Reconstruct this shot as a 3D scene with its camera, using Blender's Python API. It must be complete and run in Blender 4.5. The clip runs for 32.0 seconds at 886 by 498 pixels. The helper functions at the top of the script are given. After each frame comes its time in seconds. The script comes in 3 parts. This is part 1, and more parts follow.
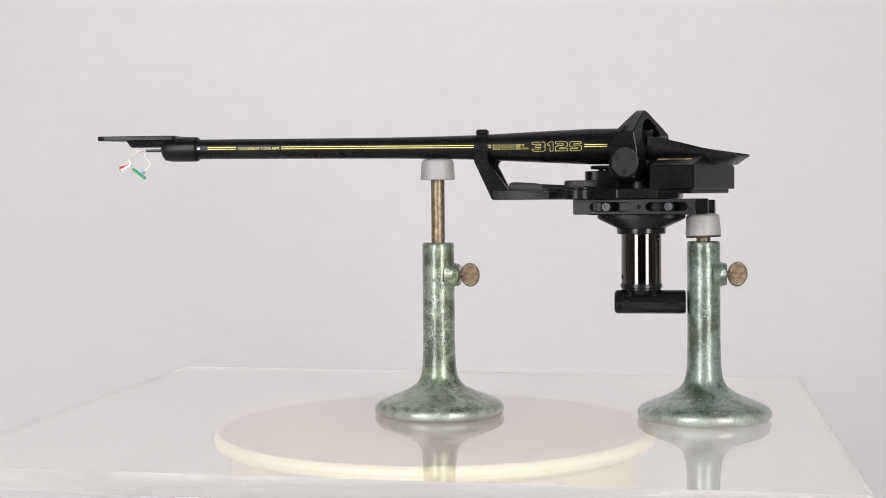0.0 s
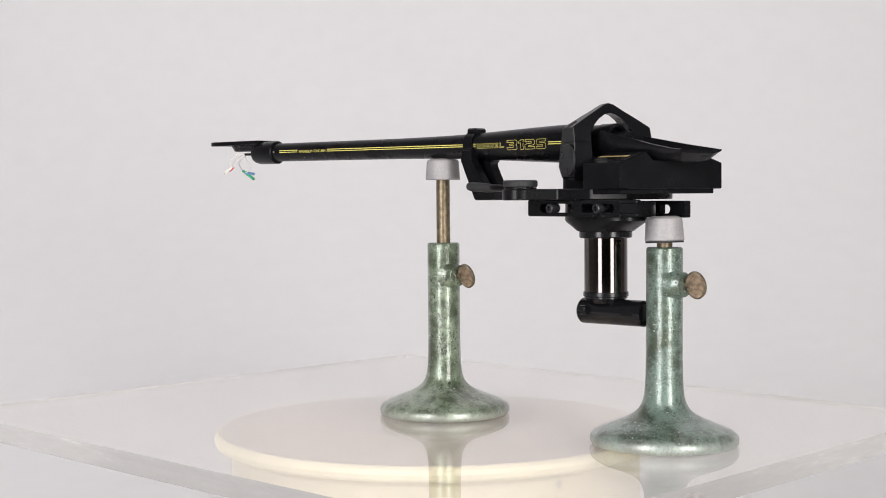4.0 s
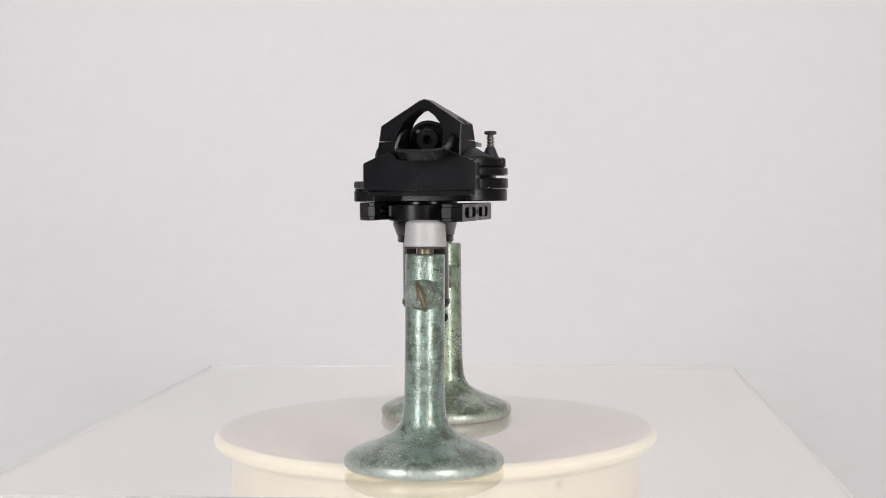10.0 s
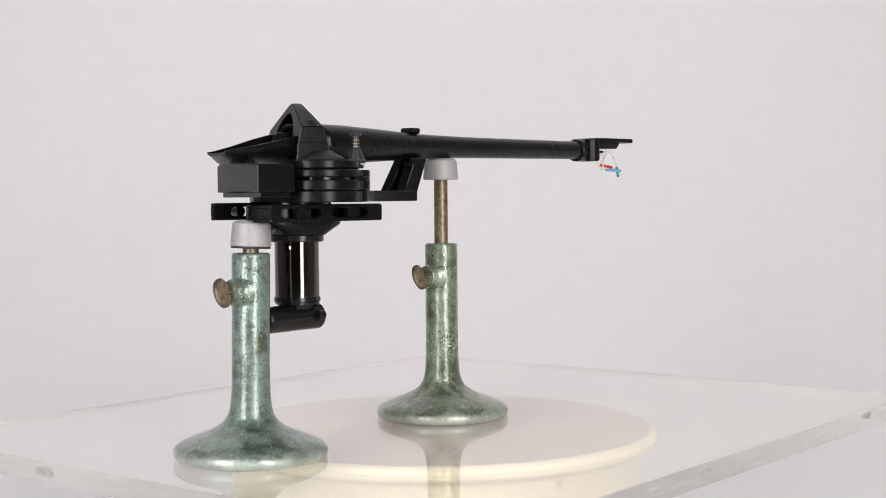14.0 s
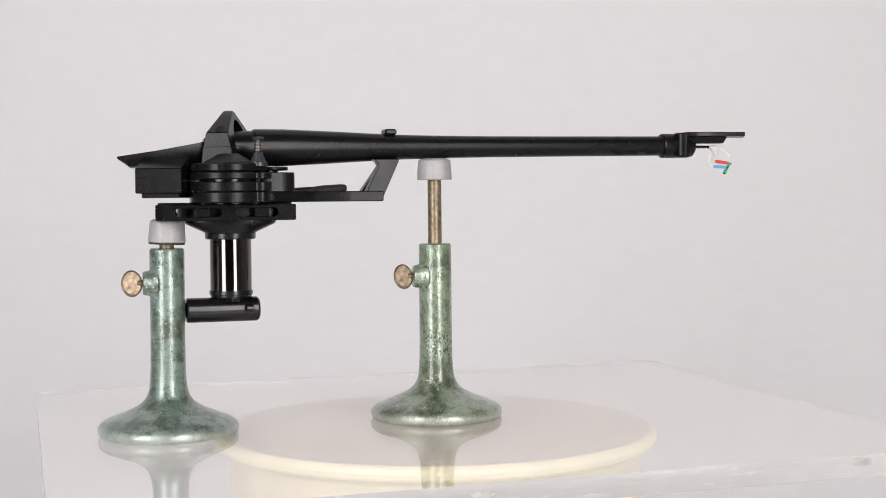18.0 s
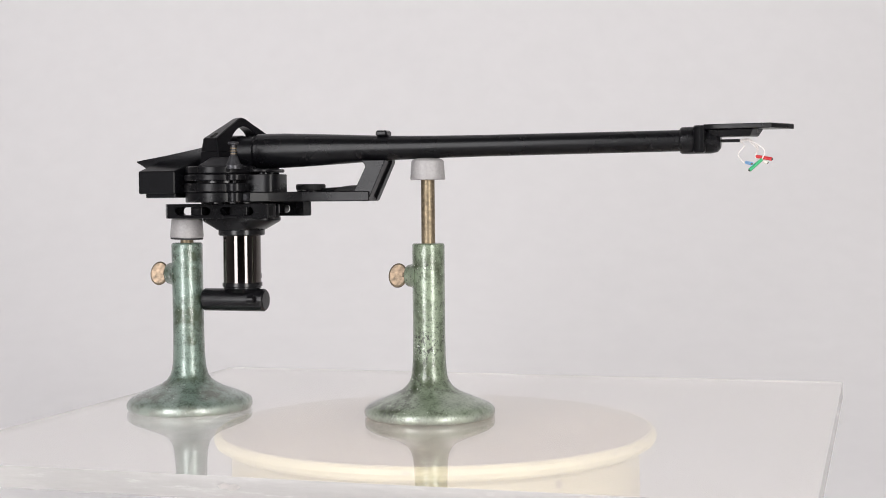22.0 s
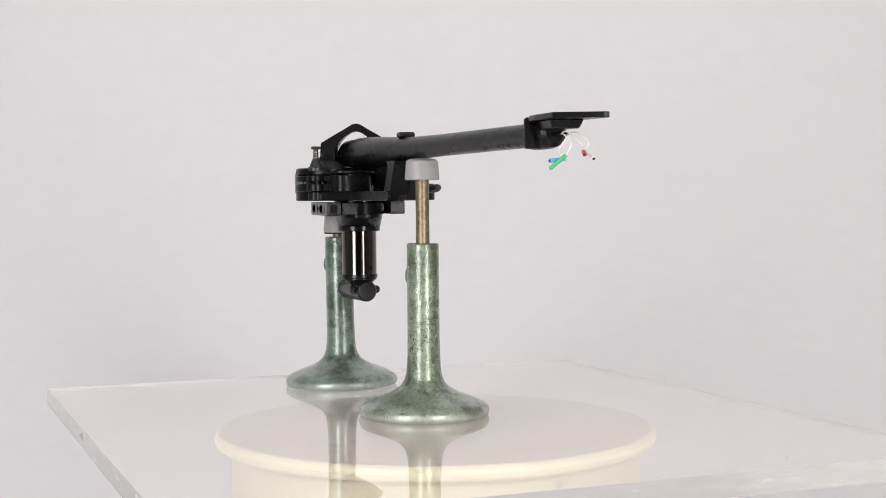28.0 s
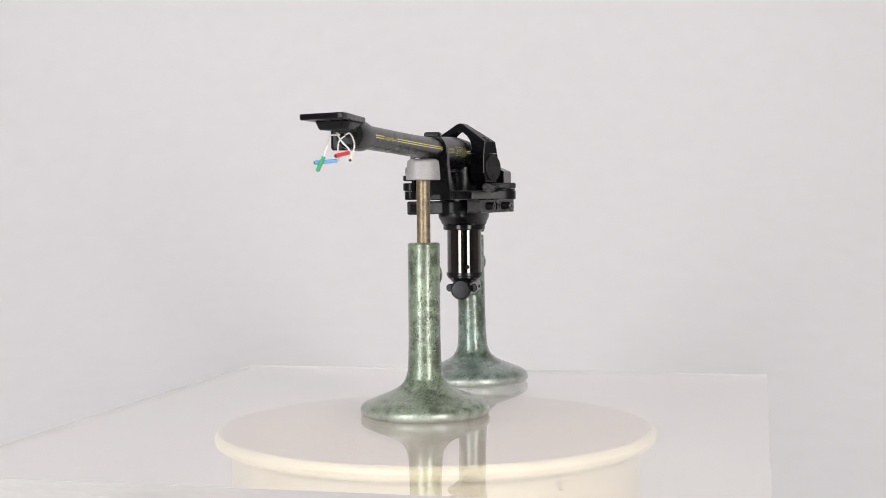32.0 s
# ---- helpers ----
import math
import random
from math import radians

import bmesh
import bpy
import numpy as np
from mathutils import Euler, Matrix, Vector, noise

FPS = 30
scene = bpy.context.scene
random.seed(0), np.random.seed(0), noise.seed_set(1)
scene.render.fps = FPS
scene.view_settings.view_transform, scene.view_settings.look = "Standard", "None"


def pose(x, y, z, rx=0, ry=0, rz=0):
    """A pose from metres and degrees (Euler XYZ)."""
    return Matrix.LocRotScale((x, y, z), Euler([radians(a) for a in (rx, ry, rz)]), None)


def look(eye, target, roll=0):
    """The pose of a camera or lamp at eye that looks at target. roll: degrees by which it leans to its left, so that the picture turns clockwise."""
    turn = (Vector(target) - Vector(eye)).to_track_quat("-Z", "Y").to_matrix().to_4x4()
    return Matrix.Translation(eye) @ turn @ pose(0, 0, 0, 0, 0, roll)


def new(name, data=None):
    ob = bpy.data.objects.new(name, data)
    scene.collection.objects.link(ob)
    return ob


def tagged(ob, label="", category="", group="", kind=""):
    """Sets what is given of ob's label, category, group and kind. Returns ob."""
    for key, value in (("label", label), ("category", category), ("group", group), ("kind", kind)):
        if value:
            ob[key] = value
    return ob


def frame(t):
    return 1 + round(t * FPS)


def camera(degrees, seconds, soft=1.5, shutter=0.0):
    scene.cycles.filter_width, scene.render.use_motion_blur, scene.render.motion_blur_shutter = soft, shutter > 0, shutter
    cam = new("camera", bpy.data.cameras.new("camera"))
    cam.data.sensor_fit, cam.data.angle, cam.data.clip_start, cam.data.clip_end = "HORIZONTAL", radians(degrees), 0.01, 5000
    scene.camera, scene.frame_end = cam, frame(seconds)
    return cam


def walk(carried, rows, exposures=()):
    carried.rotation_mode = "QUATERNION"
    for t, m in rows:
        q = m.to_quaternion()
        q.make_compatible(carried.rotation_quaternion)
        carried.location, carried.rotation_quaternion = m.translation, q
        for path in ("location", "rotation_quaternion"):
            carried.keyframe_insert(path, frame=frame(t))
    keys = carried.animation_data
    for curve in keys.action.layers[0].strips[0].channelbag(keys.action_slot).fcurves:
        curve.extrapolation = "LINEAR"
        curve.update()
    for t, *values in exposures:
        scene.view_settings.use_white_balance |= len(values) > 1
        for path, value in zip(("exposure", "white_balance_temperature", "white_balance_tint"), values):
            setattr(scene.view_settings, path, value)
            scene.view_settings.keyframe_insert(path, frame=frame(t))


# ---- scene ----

# ---- camera: it stands still, the display table turns ----
cam = camera(34.983, 32.0, soft=0.95, shutter=0.5)
EYE = Vector((0.0, -0.815, 0.12696))
AIM = EYE + Vector((0.00635, 0.99924, -0.03843))
walk(cam, [(0.0, look(EYE, AIM, -0.5)), (32.0, look(EYE, AIM, -0.5))], exposures=[(0.0, 0.0), (32.0, 0.0)])

# the table's turn: degrees at a time, and the arm's own place on it
TURN0, RATE = 135.264, -8.53176
ARM = pose(-0.09306, -0.07558, 0, 0, 0, 36.099)
MM = 0.001

# ---- light: a dim studio with two tall soft boxes by the camera ----
world = bpy.data.worlds.new("studio_air")
scene.world = world
world.use_nodes = True
world.node_tree.nodes["Background"].inputs[0].default_value = (0.9, 0.92, 1.0, 1)
world.node_tree.nodes["Background"].inputs[1].default_value = 0.02


def soft_box(name, eye, target, wide, high, watts, colour):
    lamp = bpy.data.lights.new(name, "AREA")
    lamp.shape, lamp.size, lamp.size_y, lamp.energy, lamp.color = "RECTANGLE", wide, high, watts, colour
    ob = new(name, lamp)
    ob.matrix_world = look(eye, target)
    return ob


soft_box("key_softbox", (-0.94, -1.40, 0.45), (0, 0, 0.15), 0.56, 1.5, 27, (0.995, 0.98, 1.0))
soft_box("second_softbox", (0.84, -1.55, 0.45), (0.1, 0, 0.08), 0.48, 1.5, 29.4, (1.0, 0.975, 0.95))
# unseen fill added overhead to brighten the paper sweep
soft_box("backdrop_fill", (-0.2, 0.5, 2.3), (-0.2, 1.2, 1.1), 2.6, 0.4, 7.6, (1.0, 0.965, 1.0))


# ---- materials ----
def material(name):
    m = bpy.data.materials.new(name)
    m.use_nodes = True
    nt = m.node_tree
    return m, nt, nt.nodes["Principled BSDF"]


def node(nt, kind, **values):
    n = nt.nodes.new(kind)
    for k, v in values.items():
        n.inputs[k].default_value = v
    return n


def ramp(nt, src, stops):
    r = nt.nodes.new("ShaderNodeValToRGB")
    e = r.color_ramp.elements
    while len(e) < len(stops):
        e.new(0.5)
    for el, (p, c) in zip(e, stops):
        el.position, el.color = p, (*c, 1) if len(c) == 3 else c
    nt.links.new(src, r.inputs[0])
    return r


def grey(v):
    return (v, v, v)


def simple(name, colour, rough, metal=0.0, grain=900.0, amount=0.15, bump=0.02, coat=0.0, spec=0.5, vary=0.07):
    """A surface with fine grain, slight blotches and a little relief."""
    m, nt, b = material(name)
    co = nt.nodes.new("ShaderNodeTexCoord")
    n1, n2 = node(nt, "ShaderNodeTexNoise", Scale=grain, Detail=3.0), node(nt, "ShaderNodeTexNoise", Scale=grain / 18, Detail=4.0)
    for n in (n1, n2):
        nt.links.new(co.outputs["Object"], n.inputs["Vector"])
    add = nt.nodes.new("ShaderNodeMath")
    add.operation = "ADD"
    nt.links.new(n1.outputs[0], add.inputs[0])
    nt.links.new(n2.outputs[0], add.inputs[1])
    lo, hi = [tuple(c * k for c in colour) for k in (1 - amount, 1 + amount)]
    r = ramp(nt, add.outputs[0], [(0.35, lo), (0.65, hi)])
    half = nt.nodes.new("ShaderNodeMath")
    half.operation = "MULTIPLY"
    half.inputs[1].default_value = 0.5
    nt.links.new(add.outputs[0], half.inputs[0])
    nt.links.new(half.outputs[0], r.inputs[0])
    nt.links.new(r.outputs[0], b.inputs["Base Color"])
    rr = ramp(nt, n2.outputs[0], [(0.3, grey(max(rough - min(vary, rough * 0.3), 0.01))), (0.7, grey(min(rough + min(vary, rough * 0.3), 1)))])
    nt.links.new(rr.outputs[0], b.inputs["Roughness"])
    b.inputs["Metallic"].default_value = metal
    b.inputs["Coat Weight"].default_value = coat
    b.inputs["Specular IOR Level"].default_value = spec
    if bump:
        bp = node(nt, "ShaderNodeBump", Strength=bump, Distance=0.001)
        nt.links.new(n1.outputs[0], bp.inputs["Height"])
        nt.links.new(bp.outputs[0], b.inputs["Normal"])
    return m


def hammered(name, light, dark, shift, grime_at, pitted):
    """Old hammer-finish enamel under a hard clear coat: fine flakes, dark pits, olive grime, pale chips and a worn foot."""
    m, nt, b = material(name)
    co = nt.nodes.new("ShaderNodeTexCoord")
    mp = node(nt, "ShaderNodeMapping", Location=(shift, shift * 0.7, shift * 0.4))
    nt.links.new(co.outputs["Object"], mp.inputs[0])

    def noise_of(scale, detail, rough, stretch=None):
        n = node(nt, "ShaderNodeTexNoise", Scale=scale, Detail=detail, Roughness=rough)
        src = mp
        if stretch:
            src = node(nt, "ShaderNodeMapping", Scale=stretch, Rotation=(0.5, 0.3, 0))
            nt.links.new(mp.outputs[0], src.inputs[0])
        nt.links.new(src.outputs[0], n.inputs["Vector"])
        return n

    def laid(below, mask, colour):
        mix = nt.nodes.new("ShaderNodeMix")
        mix.data_type = "RGBA"
        mix.inputs[7].default_value = (*colour, 1)
        nt.links.new(mask.outputs[0], mix.inputs[0])
        nt.links.new(below, mix.inputs[6])
        return mix.outputs[2]

    def total(a, b_, k):
        """a + k * b"""
        n = nt.nodes.new("ShaderNodeMath")
        n.operation = "MULTIPLY_ADD"
        n.inputs[1].default_value = k
        nt.links.new(b_, n.inputs[0])
        nt.links.new(a, n.inputs[2])
        return n.outputs[0]

    flake = noise_of(950.0, 3.0, 0.7)
    tone = noise_of(170.0, 4.0, 0.65)
    blot = noise_of(48.0, 5.0, 0.66)
    pit = noise_of(900.0, 2.0, 0.55, (1, 1, 0.6))
    chip = noise_of(760.0, 1.0, 0.5, (0.75, 0.75, 1.1))
    where = noise_of(34.0, 3.0, 0.6)
    rough = noise_of(700.0, 2.0, 0.6)
    c = ramp(nt, total(flake.outputs[0], tone.outputs[0], 0.9), [(0.68, dark), (1.16, light)]).outputs[0]
    grime = ramp(nt, total(blot.outputs[0], tone.outputs[0], 0.25), [(grime_at + 0.03, grey(0.8)), (grime_at + 0.18, grey(0.0))])
    c = laid(c, grime, (0.036, 0.05, 0.02))
    spots = ramp(nt, total(pit.outputs[0], where.outputs[0], 0.6), [(pitted, grey(1.0)), (pitted + 0.03, grey(0.0))])
    c = laid(c, spots, (0.02, 0.026, 0.014))
    chips = ramp(nt, total(chip.outputs[0], where.outputs[0], -0.25), [(0.605, grey(0.0)), (0.625, grey(0.8))])
    c = laid(c, chips, (0.62, 0.64, 0.58))
    # the lower rim of the foot is rubbed to pale primer in places
    sep = nt.nodes.new("ShaderNodeSeparateXYZ")
    nt.links.new(co.outputs["Object"], sep.inputs[0])
    low = ramp(nt, total(sep.outputs[2], tone.outputs[0], -0.0035), [(0.0, grey(0.4)), (0.0006, grey(0.0))])
    c = laid(c, low, (0.60, 0.62, 0.57))
    nt.links.new(c, b.inputs["Base Color"])
    metal = ramp(nt, spots.outputs[0], [(0.0, grey(0.36)), (1.0, grey(0.0))])
    nt.links.new(metal.outputs[0], b.inputs["Metallic"])
    b.inputs["Roughness"].default_value = 0.42
    b.inputs["Coat Weight"].default_value = 1.0
    b.inputs["Coat Roughness"].default_value = 0.07
    b.inputs["Coat IOR"].default_value = 1.55
    bp = node(nt, "ShaderNodeBump", Strength=0.22, Distance=0.0003)
    nt.links.new(flake.outputs[0], bp.inputs["Height"])
    b2 = node(nt, "ShaderNodeBump", Strength=0.28, Distance=0.0006)
    nt.links.new(rough.outputs[0], b2.inputs["Height"])
    nt.links.new(bp.outputs[0], b2.inputs["Normal"])
    b3 = node(nt, "ShaderNodeBump", Strength=0.3, Distance=0.0006)
    b3.invert = True
    nt.links.new(spots.outputs[0], b3.inputs["Height"])
    nt.links.new(b2.outputs[0], b3.inputs["Normal"])
    nt.links.new(b3.outputs[0], b.inputs["Normal"])
    nt.links.new(b3.outputs[0], b.inputs["Coat Normal"])
    return m


def dusty(m, nt, b, mask_src, whitest):
    """Lays a veil of fine dust and scratches, thick where the mask is light, over a clear material."""
    veil = node(nt, "ShaderNodeBsdfDiffuse", Color=(*whitest, 1))
    mix = nt.nodes.new("ShaderNodeMixShader")
    nt.links.new(mask_src, mix.inputs[0])
    nt.links.new(b.outputs[0], mix.inputs[1])
    nt.links.new(veil.outputs[0], mix.inputs[2])
    nt.links.new(mix.outputs[0], nt.nodes["Material Output"].inputs["Surface"])
    return veil


def clear(name, haze, tint):
    """Clear cast acrylic with hazy, wiped faces and a few specks."""
    m, nt, b = material(name)
    b.inputs["Base Color"].default_value = (*tint, 1)
    b.inputs["Transmission Weight"].default_value = 1.0
    b.inputs["IOR"].default_value = 1.49
    b.inputs["Roughness"].default_value = 0.0
    co = nt.nodes.new("ShaderNodeTexCoord")
    mp = node(nt, "ShaderNodeMapping", Scale=(1, 0.3, 1), Rotation=(0, 0, 0.6))
    n = node(nt, "ShaderNodeTexNoise", Scale=16.0, Detail=5.0, Roughness=0.6)
    nt.links.new(co.outputs["Object"], mp.inputs[0])
    nt.links.new(mp.outputs[0], n.inputs["Vector"])
    r = ramp(nt, n.outputs[0], [(0.35, grey(haze * 0.85)), (0.7, grey(haze * 1.15))])
    dusty(m, nt, b, r.outputs[0], (0.87, 0.84, 0.81))
    return m


def sawn_edge():
    """The cut side of the sheet: clear, rippled by the saw, with chips and long frosted streaks."""
    m, nt, b = material("sawn_acrylic_edge")
    co = nt.nodes.new("ShaderNodeTexCoord")
    mp = node(nt, "ShaderNodeMapping", Scale=(1, 1, 7), Rotation=(0.05, 0.05, 0))
    n = node(nt, "ShaderNodeTexNoise", Scale=34.0, Detail=5.0, Roughness=0.68)
    nt.links.new(co.outputs["Object"], mp.inputs[0])
    nt.links.new(mp.outputs[0], n.inputs["Vector"])
    b.inputs["Base Color"].default_value = (1.0, 0.985, 0.965, 1)
    b.inputs["Transmission Weight"].default_value = 1.0
    b.inputs["IOR"].default_value = 1.49
    b.inputs["Roughness"].default_value = 0.12
    bp = node(nt, "ShaderNodeBump", Strength=0.1, Distance=0.002)
    nt.links.new(n.outputs[0], bp.inputs["Height"])
    nt.links.new(bp.outputs[0], b.inputs["Normal"])
    r = ramp(nt, n.outputs[0], [(0.38, grey(0.46)), (0.60, grey(0.50)), (0.74, grey(0.66))])
    dusty(m, nt, b, r.outputs[0], (0.58, 0.57, 0.563))
    return m


def scuffed(name, colour):
    """Cream plastic with a few thin grey scuffs round the rim."""
    m = simple(name, colour, 0.45, grain=120, amount=0.05, bump=0.02)
    nt = m.node_tree
    b = nt.nodes["Principled BSDF"]
    plain = b.inputs["Base Color"].links[0].from_socket
    co = nt.nodes.new("ShaderNodeTexCoord")
    mp = node(nt, "ShaderNodeMapping", Scale=(1, 1, 6))
    n = node(nt, "ShaderNodeTexNoise", Scale=70.0, Detail=4.0, Roughness=0.6)
    nt.links.new(co.outputs["Object"], mp.inputs[0])
    nt.links.new(mp.outputs[0], n.inputs["Vector"])
    mask = ramp(nt, n.outputs[0], [(0.66, grey(0.0)), (0.72, grey(0.75))])
    mix = nt.nodes.new("ShaderNodeMix")
    mix.data_type = "RGBA"
    mix.inputs[7].default_value = (0.27, 0.23, 0.19, 1)
    nt.links.new(mask.outputs[0], mix.inputs[0])
    nt.links.new(plain, mix.inputs[6])
    nt.links.new(mix.outputs[2], b.inputs["Base Color"])
    return m


M_BACK = simple("backdrop_paper", (0.822, 0.810, 0.816), 0.9, grain=40, amount=0.015, bump=0.0)
M_ROOM = simple("dark_studio_paint", (0.10, 0.095, 0.09), 0.9, grain=30, amount=0.1, bump=0.0)
M_WALL = simple("pale_studio_paint", (0.30, 0.29, 0.285), 0.9, grain=30, amount=0.05, bump=0.0)
M_BLACK = simple("satin_black_enamel", (0.0042, 0.0042, 0.005), 0.28, grain=1600, amount=0.12, bump=0.03, spec=0.2, vary=0.02)
M_CRACKLE = simple("matt_black_casting", (0.0045, 0.0045, 0.0055), 0.25, grain=1300, amount=0.3, bump=0.015, spec=0.19, vary=0.025)
M_MATT = simple("dull_black", (0.011, 0.011, 0.0125), 0.5, grain=1500, amount=0.25, bump=0.05, spec=0.35)
M_PIN = simple("bare_dark_pin", (0.05, 0.05, 0.055), 0.32, 0.6, grain=900, amount=0.3, bump=0.03)
M_GLOSS = simple("polished_black_chrome", (0.12, 0.107, 0.10), 0.06, 1.0, grain=500, amount=0.1, bump=0.0)
M_GLOSSPAINT = simple("gloss_black", (0.006, 0.006, 0.007), 0.2, grain=800, amount=0.2, bump=0.02, spec=0.34)
M_KNURL = simple("black_rubber", (0.016, 0.016, 0.017), 0.6, grain=1500, amount=0.3, bump=0.2)
M_GOLD = simple("yellow_print", (0.74, 0.66, 0.17), 0.5, grain=1500, amount=0.1, bump=0.0)
M_DIMGOLD = simple("rubbed_gold_print", (0.42, 0.31, 0.12), 0.45, 0.3, grain=1500, amount=0.3, bump=0.0)
# the shade inside holes and slots, painted near-black on thin flat patches
M_HOLE_SHADE = simple("painted_hole_shade", (0.003, 0.003, 0.0035), 0.7, grain=900, amount=0.2, bump=0.0, spec=0.15)
M_WORN = simple("worn_black_steel", (0.085, 0.075, 0.066), 0.3, 0.9, grain=700, amount=0.6, bump=0.1)
M_STEEL = simple("bare_steel", (0.62, 0.61, 0.58), 0.3, 1.0, grain=1200, amount=0.15)
M_ALU = simple("dull_aluminium", (0.33, 0.318, 0.318), 0.55, 0.15, grain=700, amount=0.12, bump=0.08)
M_BRASS = simple("tarnished_brass_rod", (0.22, 0.175, 0.115), 0.42, 0.75, grain=420, amount=0.5, bump=0.12)
M_WORNBRASS = simple("rubbed_brass_face", (0.25, 0.185, 0.125), 0.4, 0.55, grain=420, amount=0.75, bump=0.1)
M_BRONZE = simple("worn_bronze_screw", (0.115, 0.09, 0.06), 0.42, 0.6, grain=500, amount=0.6, bump=0.2)
M_GREEN = hammered("green_hammer_enamel", (0.235, 0.29, 0.205), (0.06, 0.084, 0.045), 0.0, 0.475, 0.63)
M_TEAL = hammered("blue_green_hammer_enamel", (0.185, 0.25, 0.21), (0.05, 0.078, 0.058), 0.31, 0.47, 0.60)
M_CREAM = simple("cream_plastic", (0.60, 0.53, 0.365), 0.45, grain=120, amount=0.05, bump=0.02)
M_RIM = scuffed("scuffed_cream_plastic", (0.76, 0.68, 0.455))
M_PAD = simple("pale_grey_top", (0.47, 0.40, 0.34), 0.7, grain=160, amount=0.03, bump=0.02)
M_STAIN = simple("brown_stain", (0.33, 0.27, 0.22), 0.7)
M_EDGE_PATCH = simple("mottled_grey_patch", (0.36, 0.34, 0.33), 0.5, grain=300, amount=0.35)
M_SPECK = simple("grey_speck", (0.14, 0.13, 0.125), 0.8)
M_CLEAR = clear("clear_acrylic", 0.10, (1.0, 0.99, 0.975))
M_SAWN = sawn_edge()
M_WIRE = simple("clear_wire_sleeve", (0.72, 0.68, 0.66), 0.35, grain=900, amount=0.1)
M_RED, M_WHITE, M_LGREEN, M_BLUE = [simple(n, c, 0.4, grain=900, amount=0.12) for n, c in (
    ("red_sleeve", (0.62, 0.045, 0.05)), ("white_sleeve", (0.82, 0.79, 0.72)),
    ("green_sleeve", (0.05, 0.40, 0.17)), ("blue_sleeve", (0.17, 0.42, 0.76)))]


# ---- mesh helpers (arm shapes in millimetres) ----
def finish(bm):
    bmesh.ops.recalc_face_normals(bm, faces=bm.faces)
    return bm


def part(name, bm, mat, parent=None, label="", m=None, sharp=20, scale=MM):
    if scale != 1:
        bmesh.ops.scale(bm, vec=(scale,) * 3, verts=bm.verts)
    if m is not None:
        bm.transform(m)
    me = bpy.data.meshes.new(name)
    bm.to_mesh(me)
    bm.free()
    for mt in (mat if isinstance(mat, (list, tuple)) else [mat]):
        me.materials.append(mt)
    me.polygons.foreach_set("use_smooth", [True] * len(me.polygons))
    me.set_sharp_from_angle(angle=radians(sharp))
    ob = new(name, me)
    if parent is not None:
        ob.parent = parent
    if label:
        ob["label"] = label
    return ob


def lathe(profile, n=48, bm=None, at=Matrix()):
    """Turn (radius, z) pairs about z; ends on the axis are closed."""
    bm = bm or bmesh.new()
    rings = []
    for r, z in profile:
        if r < 1e-6:
            rings.append([bm.verts.new(at @ Vector((0, 0, z)))])
        else:
            rings.append([bm.verts.new(at @ Vector((r * math.cos(2 * math.pi * i / n), r * math.sin(2 * math.pi * i / n), z))) for i in range(n)])
    for a, b in zip(rings, rings[1:]):
        for i in range(n):
            j = (i + 1) % n
            if len(a) == 1 and len(b) == 1:
                continue
            if len(a) == 1:
                bm.faces.new((a[0], b[j], b[i]))
            elif len(b) == 1:
                bm.faces.new((a[i], a[j], b[0]))
            else:
                bm.faces.new((a[i], a[j], b[j], b[i]))
    return finish(bm)


def disc(r, z0, z1, bev=0.4, n=48, bm=None, at=Matrix()):
    return lathe([(0, z0), (r - bev, z0), (r, z0 + bev), (r, z1 - bev), (r - bev, z1), (0, z1)], n, bm, at)


def prism(points, z0, z1, bev=0.4, bm=None, at=Matrix(), taper=1.0):
    """A plan outline raised from z0 to z1, with bevelled edges."""
    b = bmesh.new()
    cx, cy = sum(p[0] for p in points) / len(points), sum(p[1] for p in points) / len(points)
    low = [b.verts.new((x, y, z0)) for x, y in points]
    top = [b.verts.new((cx + (x - cx) * taper, cy + (y - cy) * taper, z1)) for x, y in points]
    b.faces.new(low[::-1])
    b.faces.new(top)
    for i in range(len(points)):
        j = (i + 1) % len(points)
        b.faces.new((low[i], low[j], top[j], top[i]))
    finish(b)
    if bev:
        bmesh.ops.bevel(b, geom=list(b.edges), offset=bev, segments=1, affect="EDGES")
    b.transform(at)
    if bm is None:
        return b
    tmp = bpy.data.meshes.new("tmp")
    b.to_mesh(tmp)
    b.free()
    bm.from_mesh(tmp)
    bpy.data.meshes.remove(tmp)
    return bm


def box(x0, x1, y0, y1, z0, z1, bev=0.4, bm=None, at=Matrix(), taper=1.0):
    return prism([(x0, y0), (x1, y0), (x1, y1), (x0, y1)], z0, z1, bev, bm, at, taper)


def along(p, q):
    """The pose that puts z along p to q, at p."""
    d = Vector(q) - Vector(p)
    return Matrix.Translation(p) @ d.to_track_quat("Z", "Y").to_matrix().to_4x4()


def rod(p, q, r, r2=None, bev=0.2, n=24, bm=None):
    length = (Vector(q) - Vector(p)).length
    r2 = r if r2 is None else r2
    return lathe([(0, 0), (r - bev, 0), (r, bev), (r2, length - bev), (r2 - bev, length), (0, length)], n, bm, along(p, q))


